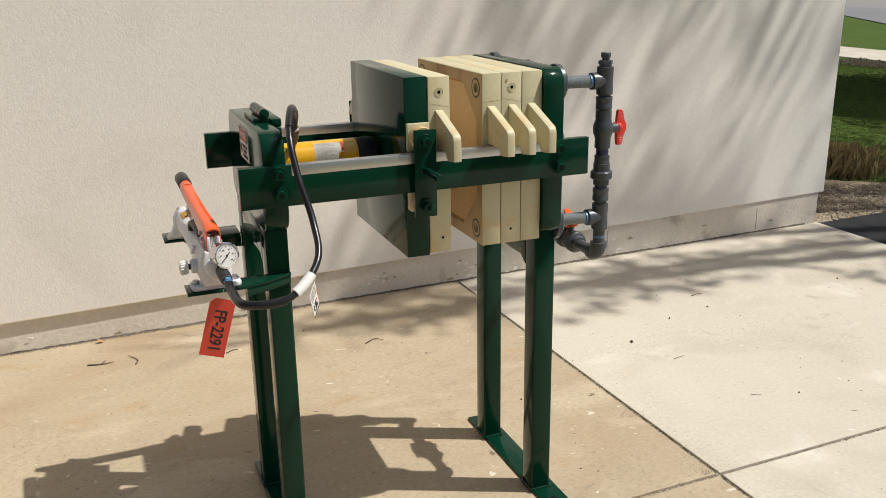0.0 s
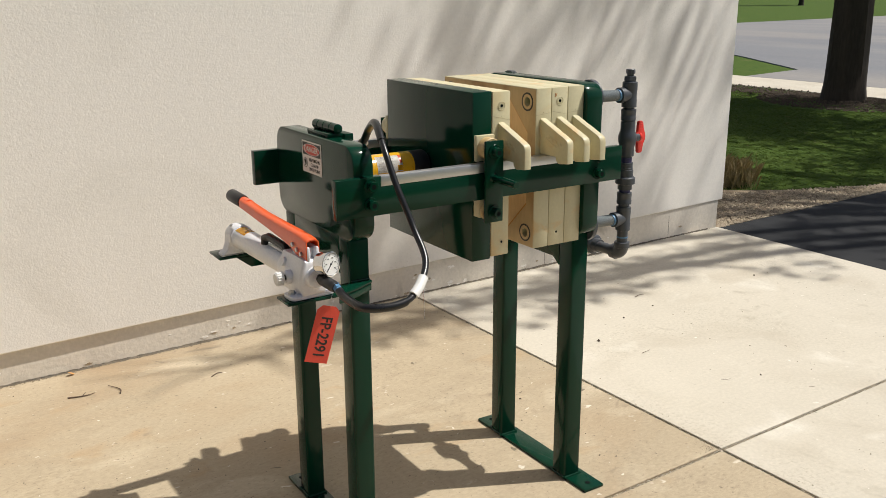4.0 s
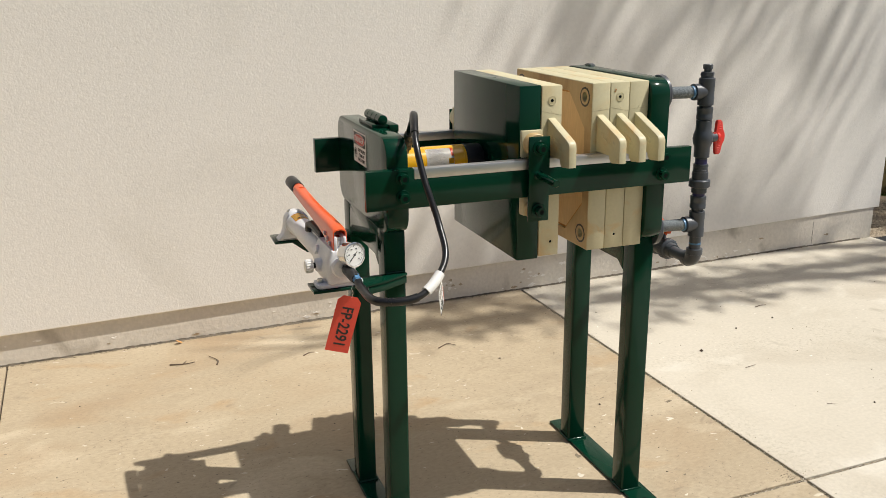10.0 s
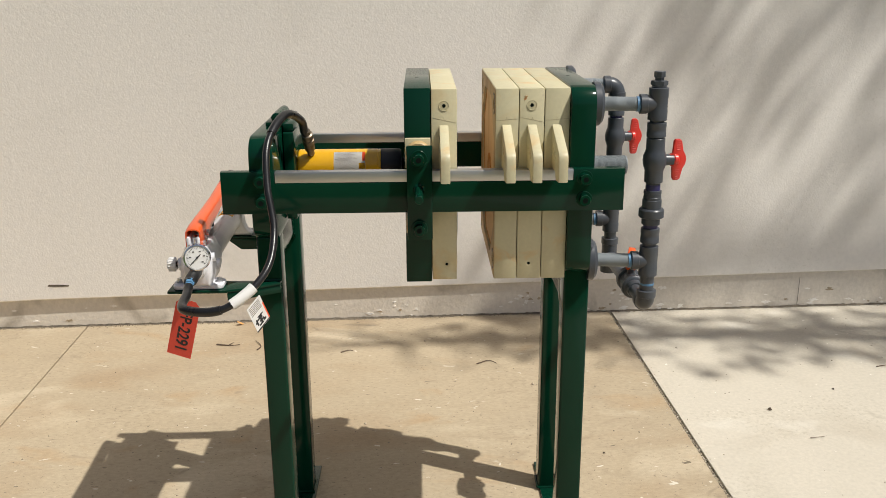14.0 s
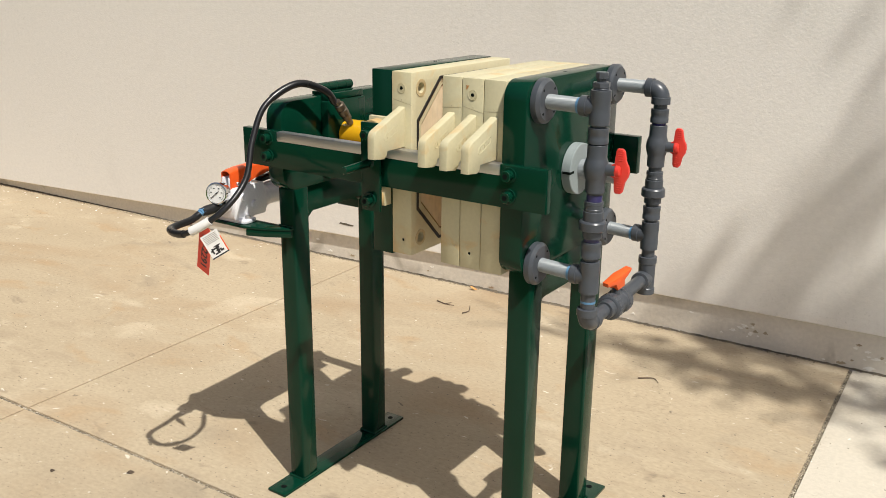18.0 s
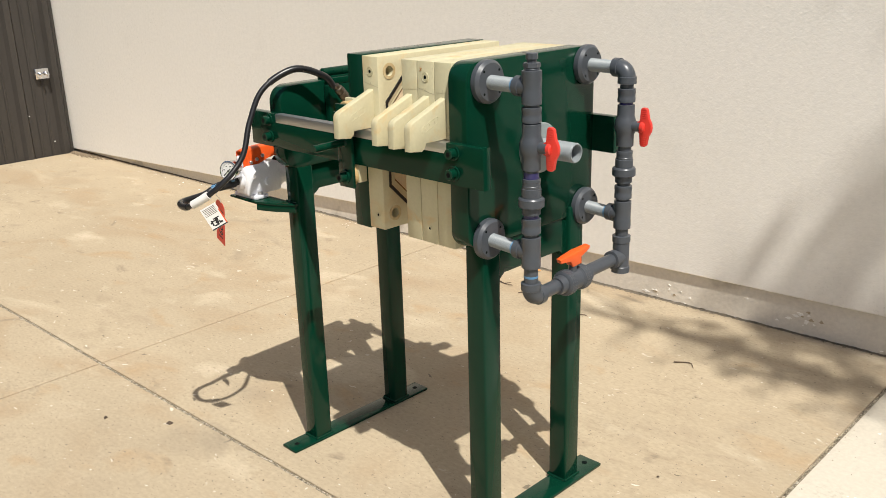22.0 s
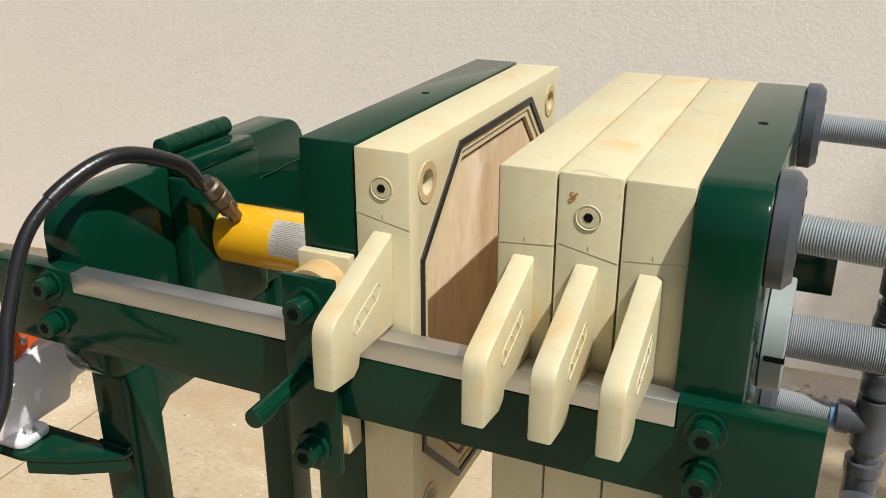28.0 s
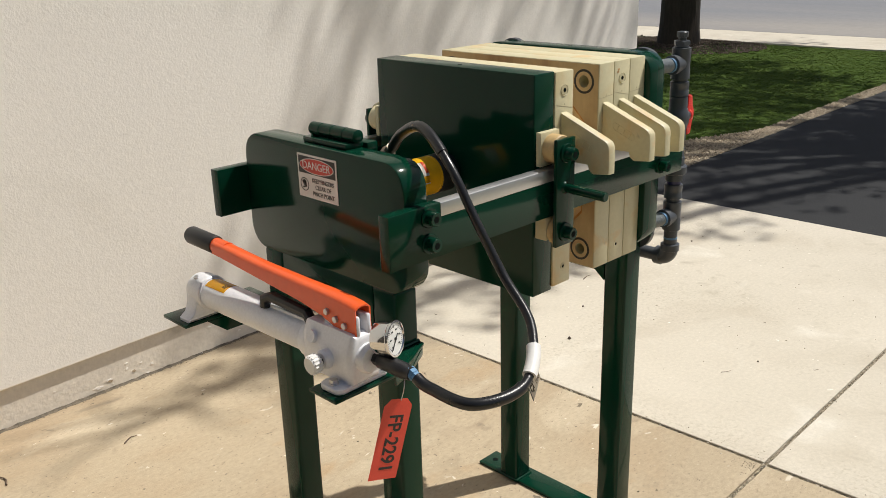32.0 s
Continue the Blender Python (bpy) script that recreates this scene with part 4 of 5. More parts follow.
part("block_rib", lathe((PX + 0.030, 2.02, 0.868), (1, 0, 0.2), [(0, 0.011), (0.012, 0.010)], 16), SILVER, blk)
part("block_rib", lathe((PX + 0.030, 2.06, 0.842), (1, 0, 0), [(0, 0.013), (0.013, 0.011)], 16), SILVER, blk)
# release knob
kd = Vector((-1, 0.02, -0.03))
part("valve_boss", lathe((PX - 0.030, 2.046, 0.846), kd, [(0, 0.017), (0.016, 0.017), (0.020, 0.014)], 24), SILVER, blk)
part("valve_stem", lathe((PX - 0.048, 2.046, 0.8455), kd, [(0, 0.007), (0.010, 0.007)], 20), RUBBER, blk)
kb = bmesh.new()
lathe((PX - 0.056, 2.046, 0.845), kd, [(0, 0.0135), (0.003, 0.0155), (0.016, 0.0155), (0.019, 0.0135)], 28, kb)
for k in range(16):
    a = 2 * math.pi * k / 16
    rod((PX - 0.058, 2.046 + 0.0152 * math.cos(a), 0.845 + 0.0152 * math.sin(a)), (PX - 0.073, 2.046 + 0.0152 * math.cos(a), 0.8448 + 0.0152 * math.sin(a)), 0.0017, 6, 0, kb)
part("release_knob", kb, WHITE, pump, "white knurled release knob")
# lever: a folded orange channel
LEVER = ((1.992, 0.944, 0.056, 0.0170), (2.004, 0.947, 0.074, 0.0170), (2.03, 0.950, 0.060, 0.0170), (2.08, 0.952, 0.045, 0.0166), (2.14, 0.953, 0.036, 0.0160), (2.26, 0.957, 0.028, 0.0152), (2.375, 0.966, 0.025, 0.0150), (2.405, 0.9675, 0.024, 0.0150))
lv = bmesh.new()
rows_ = []
for y, zt, d, w in LEVER:
    ring_ = []
    for k_, t_ in ((1, 0.0), (-1, 0.003)):
        arc = [(-(w - t_), zt - d)] + [(-(w - t_) * math.cos(a), zt - w * 0.55 + (w * 0.55 - t_) * math.sin(a)) for a in [math.pi * q / 10 for q in range(11)]] + [(w - t_, zt - d)]
        ring_ += arc[::k_]
    rows_.append([lv.verts.new((PX + a, y, b)) for a, b in ring_])
n_ = len(rows_[0])
for q, r_ in zip(rows_, rows_[1:]):
    for k in range(n_):
        lv.faces.new((q[k], q[(k + 1) % n_], r_[(k + 1) % n_], r_[k]))
h_ = n_ // 2
for row in (rows_[0], rows_[-1]):
    for k in range(h_ - 1):
        lv.faces.new((row[k], row[k + 1], row[n_ - 2 - k], row[n_ - 1 - k]))
bmesh.ops.recalc_face_normals(lv, faces=lv.faces[:])
lev = part("lever", lv, ORANGE, pump, "orange folded steel lever")
part("lever_tube", lathe((PX + 0.001, 2.372, 0.953), (0.008, 1, 0.032), [(0, 0.0150), (0.05, 0.0150)], 24), ORANGE, lev)
part("grip", lathe((PX + 0.001, 2.412, 0.9545), (0.008, 1, 0.032), [(0, 0.0165), (0.002, 0.0178), (0.085, 0.0178), (0.091, 0.0155), (0.093, 0.011)], 28), RUBBER, lev, "black rubber grip")
for y, z in ((2.018, 0.905), (2.040, 0.911), (2.062, 0.919)):
    part("pivot_pin", lathe((PX - 0.0225, y, z), (1, 0, 0), [(0, 0.0045), (0.001, 0.0055), (0.044, 0.0055), (0.045, 0.0045)], 16), STEEL, lev)
# black carrying clip
part("lever_clip", sweep([(PX - 0.014, 2.245, PZ + 0.030), (PX - 0.014, 2.243, PZ + 0.046), (PX - 0.010, 2.225, PZ + 0.052), (PX - 0.008, 2.13, PZ + 0.046), (PX - 0.010, 2.115, PZ + 0.030), (PX - 0.014, 2.100, PZ + 0.020)], 0.0105, 10), RUBBER, pump, "black wire lever clip")
# outlet, gauge tee and gauge
part("outlet_nut", lathe((PX + 0.006, 1.975, 0.852), (0, -1, 0), [(0, 0.0105), (0.014, 0.0105)], 6), RUBBER, pump, "black steel nut")
tee = part("gauge_tee", lathe((PX + 0.007, 1.962, 0.852), (0, -1, -0.02), [(0, 0.0125), (0.002, 0.0138), (0.056, 0.0138), (0.060, 0.012), (0.072, 0.0115)], 24), RUBBER, pump, "black steel gauge tee")
part("gauge_stem", rod((0.293, 1.950, 0.856), (0.297, 1.952, 0.876), 0.0085, 16), BLUE, tee)
gd = Vector((0.33, -0.93, 0.12)).normalized()
gc = Vector((0.297, 1.949, 0.8925))
ga = thing("pressure_gauge", gc, "round chrome pressure gauge with a white dial", "pressure gauge")
part("case", lathe(gc - gd * -0.0 - gd * 0.014, gd, [(-0.010, 0.018), (-0.006, 0.0265), (0.0, 0.0285), (0.022, 0.0285), (0.024, 0.0300), (0.028, 0.0300), (0.0285, 0.0272), (0.0255, 0.0260), (0.0255, 0.001)], 48), CHROME, ga)
dial = part("dial", lathe(gc + gd * 0.0118, gd, [(0, 0.0259), (0.0006, 0.0259)], 48), WHITE, ga, "white dial", smooth=False)
gu = Vector((0.93, 0.33, 0)).normalized()
gv = gu.cross(gd) * -1
if gv.z < 0:
    gv = -gv


def on_dial(a, r, h=0.0128):
    return gc + gd * h + (gu * math.cos(a) + gv * math.sin(a)) * r


for k in range(31):
    a = radians(225 - 270 * k / 30)
    b = 0.0190 if k % 5 == 0 else 0.0210
    part("dial_tick", rod(on_dial(a, b), on_dial(a, 0.0232), 0.0004 if k % 5 else 0.0006, 4), BLACK, dial, smooth=False)
for k in range(6):
    a = radians(225 - 54 * k)
    q = on_dial(a, 0.0152)
    part("dial_mark", rod(q - gu * 0.002, q + gu * 0.002, 0.0012, 6), BLACK, dial, smooth=False)
part("needle", rod(on_dial(radians(222), 0.021, 0.0142), on_dial(radians(42), 0.010, 0.0142), 0.0009, 6), BLACK, ga)
part("needle_hub", lathe(gc + gd * 0.0125, gd, [(0, 0.0026), (0.0025, 0.0022)], 16), BLACK, ga)

# red card tag on a wire
tg = thing("paper_tag", (0.283, 1.915, 0.82), "red card tag with handwritten marker letters hanging on a wire", "tag")
part("tag_wire", sweep(smooth_path([(0.288, 1.905, 0.838), (0.281, 1.900, 0.826), (0.286, 1.908, 0.812), (0.283, 1.910, 0.800)], 5), 0.0007, 6), STEEL, tg)
tn = Vector((-0.12, -0.98, 0.1))
tu = Vector((0.26, -0.08, 0.95)).normalized()
tn = (tn - tu * tn.dot(tu)).normalized()
tr = tu.cross(tn).normalized()
tm = basis((0.281, 1.911, 0.803), tr, tu)
card = prism([(-0.016, 0.0), (0.016, 0.0), (0.028, -0.012), (0.028, -0.142), (-0.028, -0.142), (-0.028, -0.012)], "z", -0.0003, 0.0003)
card.transform(tm)
cd = part("card", card, TAGRED, tg, smooth=False)
eye_ = ring((0, -0.010, -0.0005), (0, 0, 1), 0.0018, 0.0042, 0.001, 16)
eye_.transform(tm)
part("eyelet", eye_, TAGRED, cd)
lettering("tag_text", "FP-2291", 0.038, tm @ Matrix.Translation((0.0, -0.078, 0.0005)) @ Matrix.Rotation(radians(-90), 4, "Z") @ Matrix.Diagonal((0.82, 1.0, 1, 1)), BLACK, tg, 0.0002, bold=0.0007)

# ---- pipework behind the head ----
AX = 1.3445
BX = 1.333
YA, YB = 2.052, 2.436
ZHI, ZLO = 1.207, 0.833
HX = 1.1965


def flange(y, z, parent, material=PVC, r=0.050):
    f = part("flange", lathe((HX, y, z), (1, 0, 0), [(0, r - 0.001), (0.001, r), (0.014, r), (0.021, r - 0.007), (0.0215, 0.019)], 40), material, parent)
    for k in range(4):
        a = math.pi / 4 + k * math.pi / 2
        part("bolt_hole", lathe((HX + 0.0203, y + 0.036 * math.cos(a), z + 0.036 * math.sin(a)), (1, 0, 0), [(0, 0.0030), (0.0014, 0.0030)], 14), DARK, f)
    return f


def threaded(p, q, r, parent, material=PVC_PIPE):
    """A pipe with a fine thread along its length."""
    p, q = Vector(p), Vector(q)
    n = (q - p).length
    k = int(n / 0.0023)
    prof = []
    for i in range(k):
        prof += [(n * i / k, r), (n * (i + 0.5) / k, r - 0.0008)]
    return part("pipe", lathe(p, q - p, prof + [(n, r)], 24), material, parent)


def socket(p, d, n, parent, r=0.0215, lip=0.002, material=PVC, name="coupling"):
    """A coupling of length n with a raised lip at both ends."""
    return part(name, lathe(p, d, [(0, r - 0.002), (0.0008, r), (n * 0.30, r + 0.0003), (n * 0.34, r - 0.0004), (n * 0.66, r - 0.0004), (n * 0.70, r + 0.0003), (n - 0.0008, r), (n, r - 0.002)], 36), material, parent)


def ball_valve(c, stem, parent, colour=VRED):
    """An upright ball valve at c, whose lever stands on the side stem."""
    c, stem = Vector(c), Vector(stem).normalized()
    up = Vector((0, 0, 1))
    v = part("valve", lathe(c - up * 0.052, up, [(0, 0.0205), (0.001, 0.0215), (0.027, 0.0215), (0.033, 0.0235), (0.042, 0.0265), (0.052, 0.0275), (0.062, 0.0265), (0.071, 0.0235), (0.077, 0.0215), (0.103, 0.0215), (0.104, 0.0205)], 36), PVC, parent)
    part("valve_neck", lathe(c + stem * 0.020, stem, [(0, 0.014), (0.020, 0.0125), (0.028, 0.0125)], 24), PVC, v)
    side = up.cross(stem)
    h = bmesh.new()
    lathe(c + stem * 0.043, stem, [(0, 0.012), (0.003, 0.0145), (0.010, 0.0138), (0.013, 0.0100)], 24, h)
    out = [(0.004, -0.043), (0.007, -0.0480), (0.017, -0.0485), (0.0225, -0.044), (0.0270, -0.022), (0.0335, -0.010), (0.0350, 0.0), (0.0335, 0.010), (0.0270, 0.022), (0.0225, 0.044), (0.017, 0.0485), (0.007, 0.0480), (0.004, 0.043), (0.002, 0.016), (-0.006, 0.012), (-0.006, -0.012), (0.002, -0.016)]
    hp = prism(out, "z", -0.0055, 0.0055, 0.0025, 2)
    hp.transform(basis(tuple(c + stem * 0.039), stem, up))
    joined(h, hp)
    hd = part("valve_handle", h, colour, v, "moulded plastic lever")
    for side_z in (-1, 1):
        for k in range(5):
            z = side_z * (0.024 + 0.005 * k)
            rb = box(0.0095, 0.0205, z - 0.0008, z + 0.0008, -0.0060, 0.0060, 0.0003, 1)
            rb.transform(basis(tuple(c + stem * 0.039), stem, up))
            part("grip_rib", rb, colour, hd)
    return v


def elbow(c, d0, d1, parent, r=0.0215):
    """A bend at c, open towards d0 and d1."""
    c, d0, d1 = Vector(c), Vector(d0), Vector(d1)
    pts = [c + d0 * 0.034, c + d0 * 0.030]
    for k in range(9):
        t = k / 8
        pts.append(c + d0 * 0.030 * (1 - t) ** 2 + d1 * 0.030 * t * t)
    pts += [c + d1 * 0.030, c + d1 * 0.034]
    pts = [p for i, p in enumerate(pts) if i == 0 or (p - pts[i - 1]).length > 1e-5]
    e = part("elbow", sweep(pts, r, 28), PVC, parent)
    for d in (d0, d1):
        part("elbow_lip", lathe(c + d * 0.020, d, [(0, r), (0.001, r + 0.0018), (0.017, r + 0.0018), (0.018, r - 0.001)], 32), PVC, e)
    return e


def tee_piece(c, parent, branch=(-1, 0, 0)):
    c = Vector(c)
    t = socket(c - Vector((0, 0, 0.037)), (0, 0, 1), 0.074, parent, 0.0220, 0.002, name="tee")
    part("tee_branch", lathe(c, branch, [(0, 0.020), (0.026, 0.0205), (0.027, 0.0225), (0.042, 0.0225), (0.043, 0.019)], 32), PVC, t)
    return t


def union(c, parent, d=(0, 0, 1)):
    c, d = Vector(c), Vector(d)
    u = part("union", lathe(c - d * 0.030, d, [(0, 0.0205), (0.001, 0.0215), (0.016, 0.0215), (0.017, 0.027), (0.019, 0.0295), (0.036, 0.0295), (0.039, 0.027), (0.040, 0.0225), (0.060, 0.0225), (0.061, 0.0205)], 36), PVC, parent)
    return u


def smear(c, d, n, r, parent, material):
    return part("smear", lathe(c, d, [(0, r), (n, r)], 28), material, parent)


UP = Vector((0, 0, 1))
mani = thing("pipe_manifold", (AX, YA, 0.70), "upright dark grey plastic pipe manifold with red valve and top plug", "pipe manifold", "pipe manifolds", turn=PRESS)
flange(YA + 0.014, ZHI, mani)
flange(YA + 0.014, ZLO, mani)
for z in (ZHI, ZLO):
    threaded((HX + 0.021, YA + 0.011, z), (AX - 0.036, YA, z), 0.0166, mani)
    smear((AX - 0.050, YA, z), (1, 0, 0), 0.010, 0.0172, mani, BLUE)
part("pipe", rod((AX, YA, 0.700 + 0.03), (AX, YA, 1.26), 0.0166), PVC, mani)
tee_piece((AX, YA, ZHI), mani)
part("plug_thread", lathe((AX, YA, 1.2438), UP, [(0, 0.0165), (0.002, 0.0172), (0.004, 0.0162), (0.006, 0.0172), (0.008, 0.0162)], 28), PVC, mani)
part("plug", lathe((AX, YA, 1.2500), UP, [(0, 0.0195), (0.0085, 0.0195), (0.0095, 0.0175)], 6), PVC, mani)
part("plug", lathe((AX, YA, 1.2590), UP, [(0, 0.0105), (0.008, 0.0105), (0.0085, 0.0135), (0.0200, 0.0135), (0.0215, 0.012)], 8), PVC, mani)
socket((AX, YA, 1.131), UP, 0.034, mani, 0.0220)
ball_valve((AX, YA, 1.077), (1, 0.06, 0), mani)
smear((AX, YA, 1.006), UP, 0.014, 0.0171, mani, PRIMER)
socket((AX, YA, 0.982), UP, 0.024, mani, 0.0206, 0.001)
union((AX, YA, 0.953), mani)
smear((AX, YA, 0.915), UP, 0.008, 0.0171, mani, PRIMER)
socket((AX, YA, 0.878), UP, 0.036, mani, 0.0220)
tee_piece((AX, YA, ZLO), mani)
smear((AX, YA, 0.772), UP, 0.005, 0.0171, mani, BLUE)
elbow((AX, YA, 0.721), (0, 0, 1), (0, 1, 0), mani)

manb = thing("pipe_manifold", (BX, YB, 0.68), "upright dark grey plastic pipe manifold with top elbow", "pipe manifold", "pipe manifolds", turn=PRESS)
flange(YB + 0.012, ZHI, manb)
flange(YB + 0.012, ZLO, manb)
threaded((HX + 0.021, YB + 0.010, ZHI), (BX - 0.030, YB, ZHI), 0.0166, manb)
threaded((HX + 0.021, YB + 0.010, ZLO), (BX - 0.036, YB, ZLO), 0.0166, manb)
smear((BX - 0.050, YB, ZLO), (1, 0, 0), 0.008, 0.0172, manb, BLUE)
part("pipe", rod((BX, YB, 0.72), (BX, YB, 1.19), 0.0166), PVC, manb)
elbow((BX, YB, ZHI), (-1, 0, 0), (0, 0, -1), manb)
socket((BX, YB, 1.124), UP, 0.034, manb, 0.0220)
smear((BX, YB, 1.116), UP, 0.012, 0.0171, manb, PRIMER)
ball_valve((BX, YB, 1.066), (1, 0.06, 0), manb)
socket((BX, YB, 0.978), UP, 0.024, manb, 0.0206, 0.001)
union((BX, YB, 0.950), manb)
socket((BX, YB, 0.878), UP, 0.034, manb, 0.0220)
tee_piece((BX, YB, ZLO + 0.002), manb)
part("drop_tee", lathe((BX, YB, 0.678), UP, [(0, 0.0195), (0.001, 0.0235), (0.016, 0.0235), (0.018, 0.0215), (0.082, 0.0215), (0.084, 0.0235), (0.100, 0.0235), (0.101, 0.020)], 32), PVC, manb)
part("tee_branch", lathe((BX, YB, 0.721), (0, -1, 0), [(0, 0.0205), (0.026, 0.0205), (0.027, 0.0235), (0.044, 0.0235), (0.045, 0.020)], 32), PVC, manb)

cross = thing("crossover_pipe", (AX, YC, 0.70), "grey plastic crossover pipe with a ribbed union valve and orange lever", "pipe", turn=PRESS)
part("pipe", rod((AX, YA + 0.034, 0.721), (BX, YB - 0.040, 0.721), 0.0166), PVC, cross)
uv = bmesh.new()
yv = 2.212
lathe((AX, yv - 0.062, 0.721), (0, 1, 0), [(0, 0.0205), (0.012, 0.0225), (0.020, 0.0225), (0.021, 0.0275), (0.024, 0.0305), (0.044, 0.0305), (0.046, 0.0275), (0.048, 0.0255), (0.076, 0.0255), (0.078, 0.0275), (0.080, 0.0305), (0.100, 0.0305), (0.103, 0.0275), (0.104, 0.0225), (0.118, 0.0225), (0.119, 0.0205)], 36, uv)
for y0 in (yv - 0.038, yv + 0.018):
    for k in range(24):
        a = 2 * math.pi * k / 24
        rod((AX + 0.0305 * math.cos(a), y0, 0.721 + 0.0305 * math.sin(a)), (AX + 0.0305 * math.cos(a), y0 + 0.020, 0.721 + 0.0305 * math.sin(a)), 0.0013, 5, 0, uv)
val = part("union_valve", uv, PVC, cross)
part("valve_neck", rod((AX, yv, 0.745), (AX, yv, 0.778), 0.0105, 20), PVC, val)
hv = prism([(-0.047, 0.002), (-0.046, -0.008), (-0.020, -0.0125), (-0.015, -0.030), (0.013, -0.030), (0.015, -0.014), (0.046, -0.006), (0.049, 0.000), (0.046, 0.003), (0.0, 0.004)], "x", -0.013, 0.013, 0.003)
for v in hv.verts:
    v.co.x *= 1.0 - 6.0 * abs(v.co.y) * 1.2 if abs(v.co.y) > 0.02 else 1.0
hv.transform(Matrix.Translation((AX, yv, 0.790)) @ Matrix.Rotation(radians(13), 4, "X") @ Matrix.Rotation(radians(-12), 4, "Z"))
part("valve_handle", hv, VORANGE, val, "orange plastic lever")

drain = thing("feed_pipe", (HX, YC, 1.026), "light grey feed flange with an open pipe stub", "pipe", turn=PRESS)
fd = part("flange", lathe((HX, YC, 1.026), (1, 0, 0), [(0, 0.060), (0.001, 0.062), (0.022, 0.062), (0.0235, 0.060), (0.0238, 0.024)], 44), PVC_LIGHT, drain)
for s in (-1, 1):
    part("flange_slot", box(HX + 0.004, HX + 0.0242, YC + s * 0.052 - 0.011, YC + s * 0.052 + 0.011, 1.022, 1.028), DARK, fd, smooth=False)
stub_l = 0.103
part("pipe", ring((HX + 0.0239, YC, 1.026), (1, 0, 0), 0.0205, 0.0228, stub_l, 32), PVC_PIPE, drain)
grooves = []
for k in range(46):
    grooves += [(0.0022 * k, 0.0243), (0.0022 * k + 0.0011, 0.0231)]
part("pipe_thread", lathe((HX + 0.0245, YC, 1.026), (1, 0, 0), [(0.0, 0.0229)] + grooves + [(0.1005, 0.0229), (0.1005, 0.0226), (0.001, 0.0226)], 32), PVC_PIPE, drain)
part("bore", lathe((HX + 0.03, YC, 1.026), (1, 0, 0), [(0, 0.0204), (0.002, 0.0204)], 24), DARK, drain)

# ---- wall fittings ----
bib = thing("wall_hydrant", (WX0, 3.567, 0.665), "small galvanised wall plate with two hose taps on the dark wall", "tap")
part("plate", box(WX0 - 0.022, WX0 + 0.018, 3.515, 3.625, 0.622, 0.706, 0.006), CHROME, bib)
for dy in (-0.022, 0.026):
    part("tap", lathe((WX0 + 0.017, 3.57 + dy, 0.668), (1, 0, -0.3), [(0, 0.016), (0.012, 0.018), (0.02, 0.012), (0.045, 0.013), (0.047, 0.009)], 20), CHROME, bib)
for px, pz in ((3.43, 0.34), (3.60, 0.11)):
    part("fleck", lathe((WX0 - 0.021, px, pz), (1, 0, 0), [(0, 0.006), (0.003, 0.004)], 8), WHITE, dark)
# chips and a loose flake on the foundation strip
rng = random.Random(4)
for k in range(46):
    x = rng.uniform(-1.5, 3.9)
    z = rng.uniform(0.004, 0.04) if k % 3 else rng.uniform(0.05, 0.12)
    w = rng.uniform(0.006, 0.030)
    ch = prism([(x + w * math.cos(a) * rng.uniform(0.25, 1), z + w * 0.4 * math.sin(a) * rng.uniform(0.25, 1)) for a in [2 * math.pi * i / 15 for i in range(15)]], "y", WY + sunk(x + w) - 0.0015, WY + sunk(x - w) + 0.0004 - 0.0002 * (k % 5))
    part("paint_chip", ch, STUCCO if k % 5 < 4 else CONC_TAN, found, smooth=False)
for cx, cz, n in ((1.32, 0.075, 16), (1.78, 0.07, 10), (2.95, 0.03, 8), (0.72, 0.05, 8)):
    for k in range(n):
        x, z, w = cx + rng.gauss(0, 0.05), cz + rng.gauss(0, 0.022), rng.uniform(0.004, 0.016)
        ch = prism([(x + w * math.cos(a) * rng.uniform(0.3, 1), max(0.003, z + w * 0.6 * math.sin(a) * rng.uniform(0.3, 1))) for a in [2 * math.pi * i / 11 for i in range(11)]], "y", WY + sunk(x + w) - 0.0019, WY + sunk(x - w) + 0.0003 - 0.0002 * (k % 4))
        part("paint_chip", ch, STUCCO if k % 4 else CONC_TAN, found, smooth=False)
bm = bmesh.new()
rows = []
for k in range(520):
    x = -4.6 + 8.6 * k / 519
    w = 0.005 + 0.004 * math.sin(3.1 * x) + rng.uniform(-0.002, 0.005)
    rows.append([bm.verts.new((x, WY + sunk(x) - 0.0005, 0.006 + rng.uniform(0, 0.004))), bm.verts.new((x, WY + sunk(x) - 0.0010 - 0.35 * w, 0.0035)), bm.verts.new((x, WY + sunk(x) - 0.0005 - max(0.002, w), 0.0008))])
for a, b in zip(rows, rows[1:]):
    for i in (0, 1):
        bm.faces.new((a[i], a[i + 1], b[i + 1], b[i]))
part("dirt_seam", bm, JOINT, found, "dark dirt packed along the foot of the wall", smooth=False)
for x in (2.6, 3.62):
    part("crack", box(x, x + 0.0012, WY + sunk(x) - 0.0012, WY + sunk(x) + 0.0006, 0.0, 0.145), JOINT, found, smooth=False)

# ---- trees ----


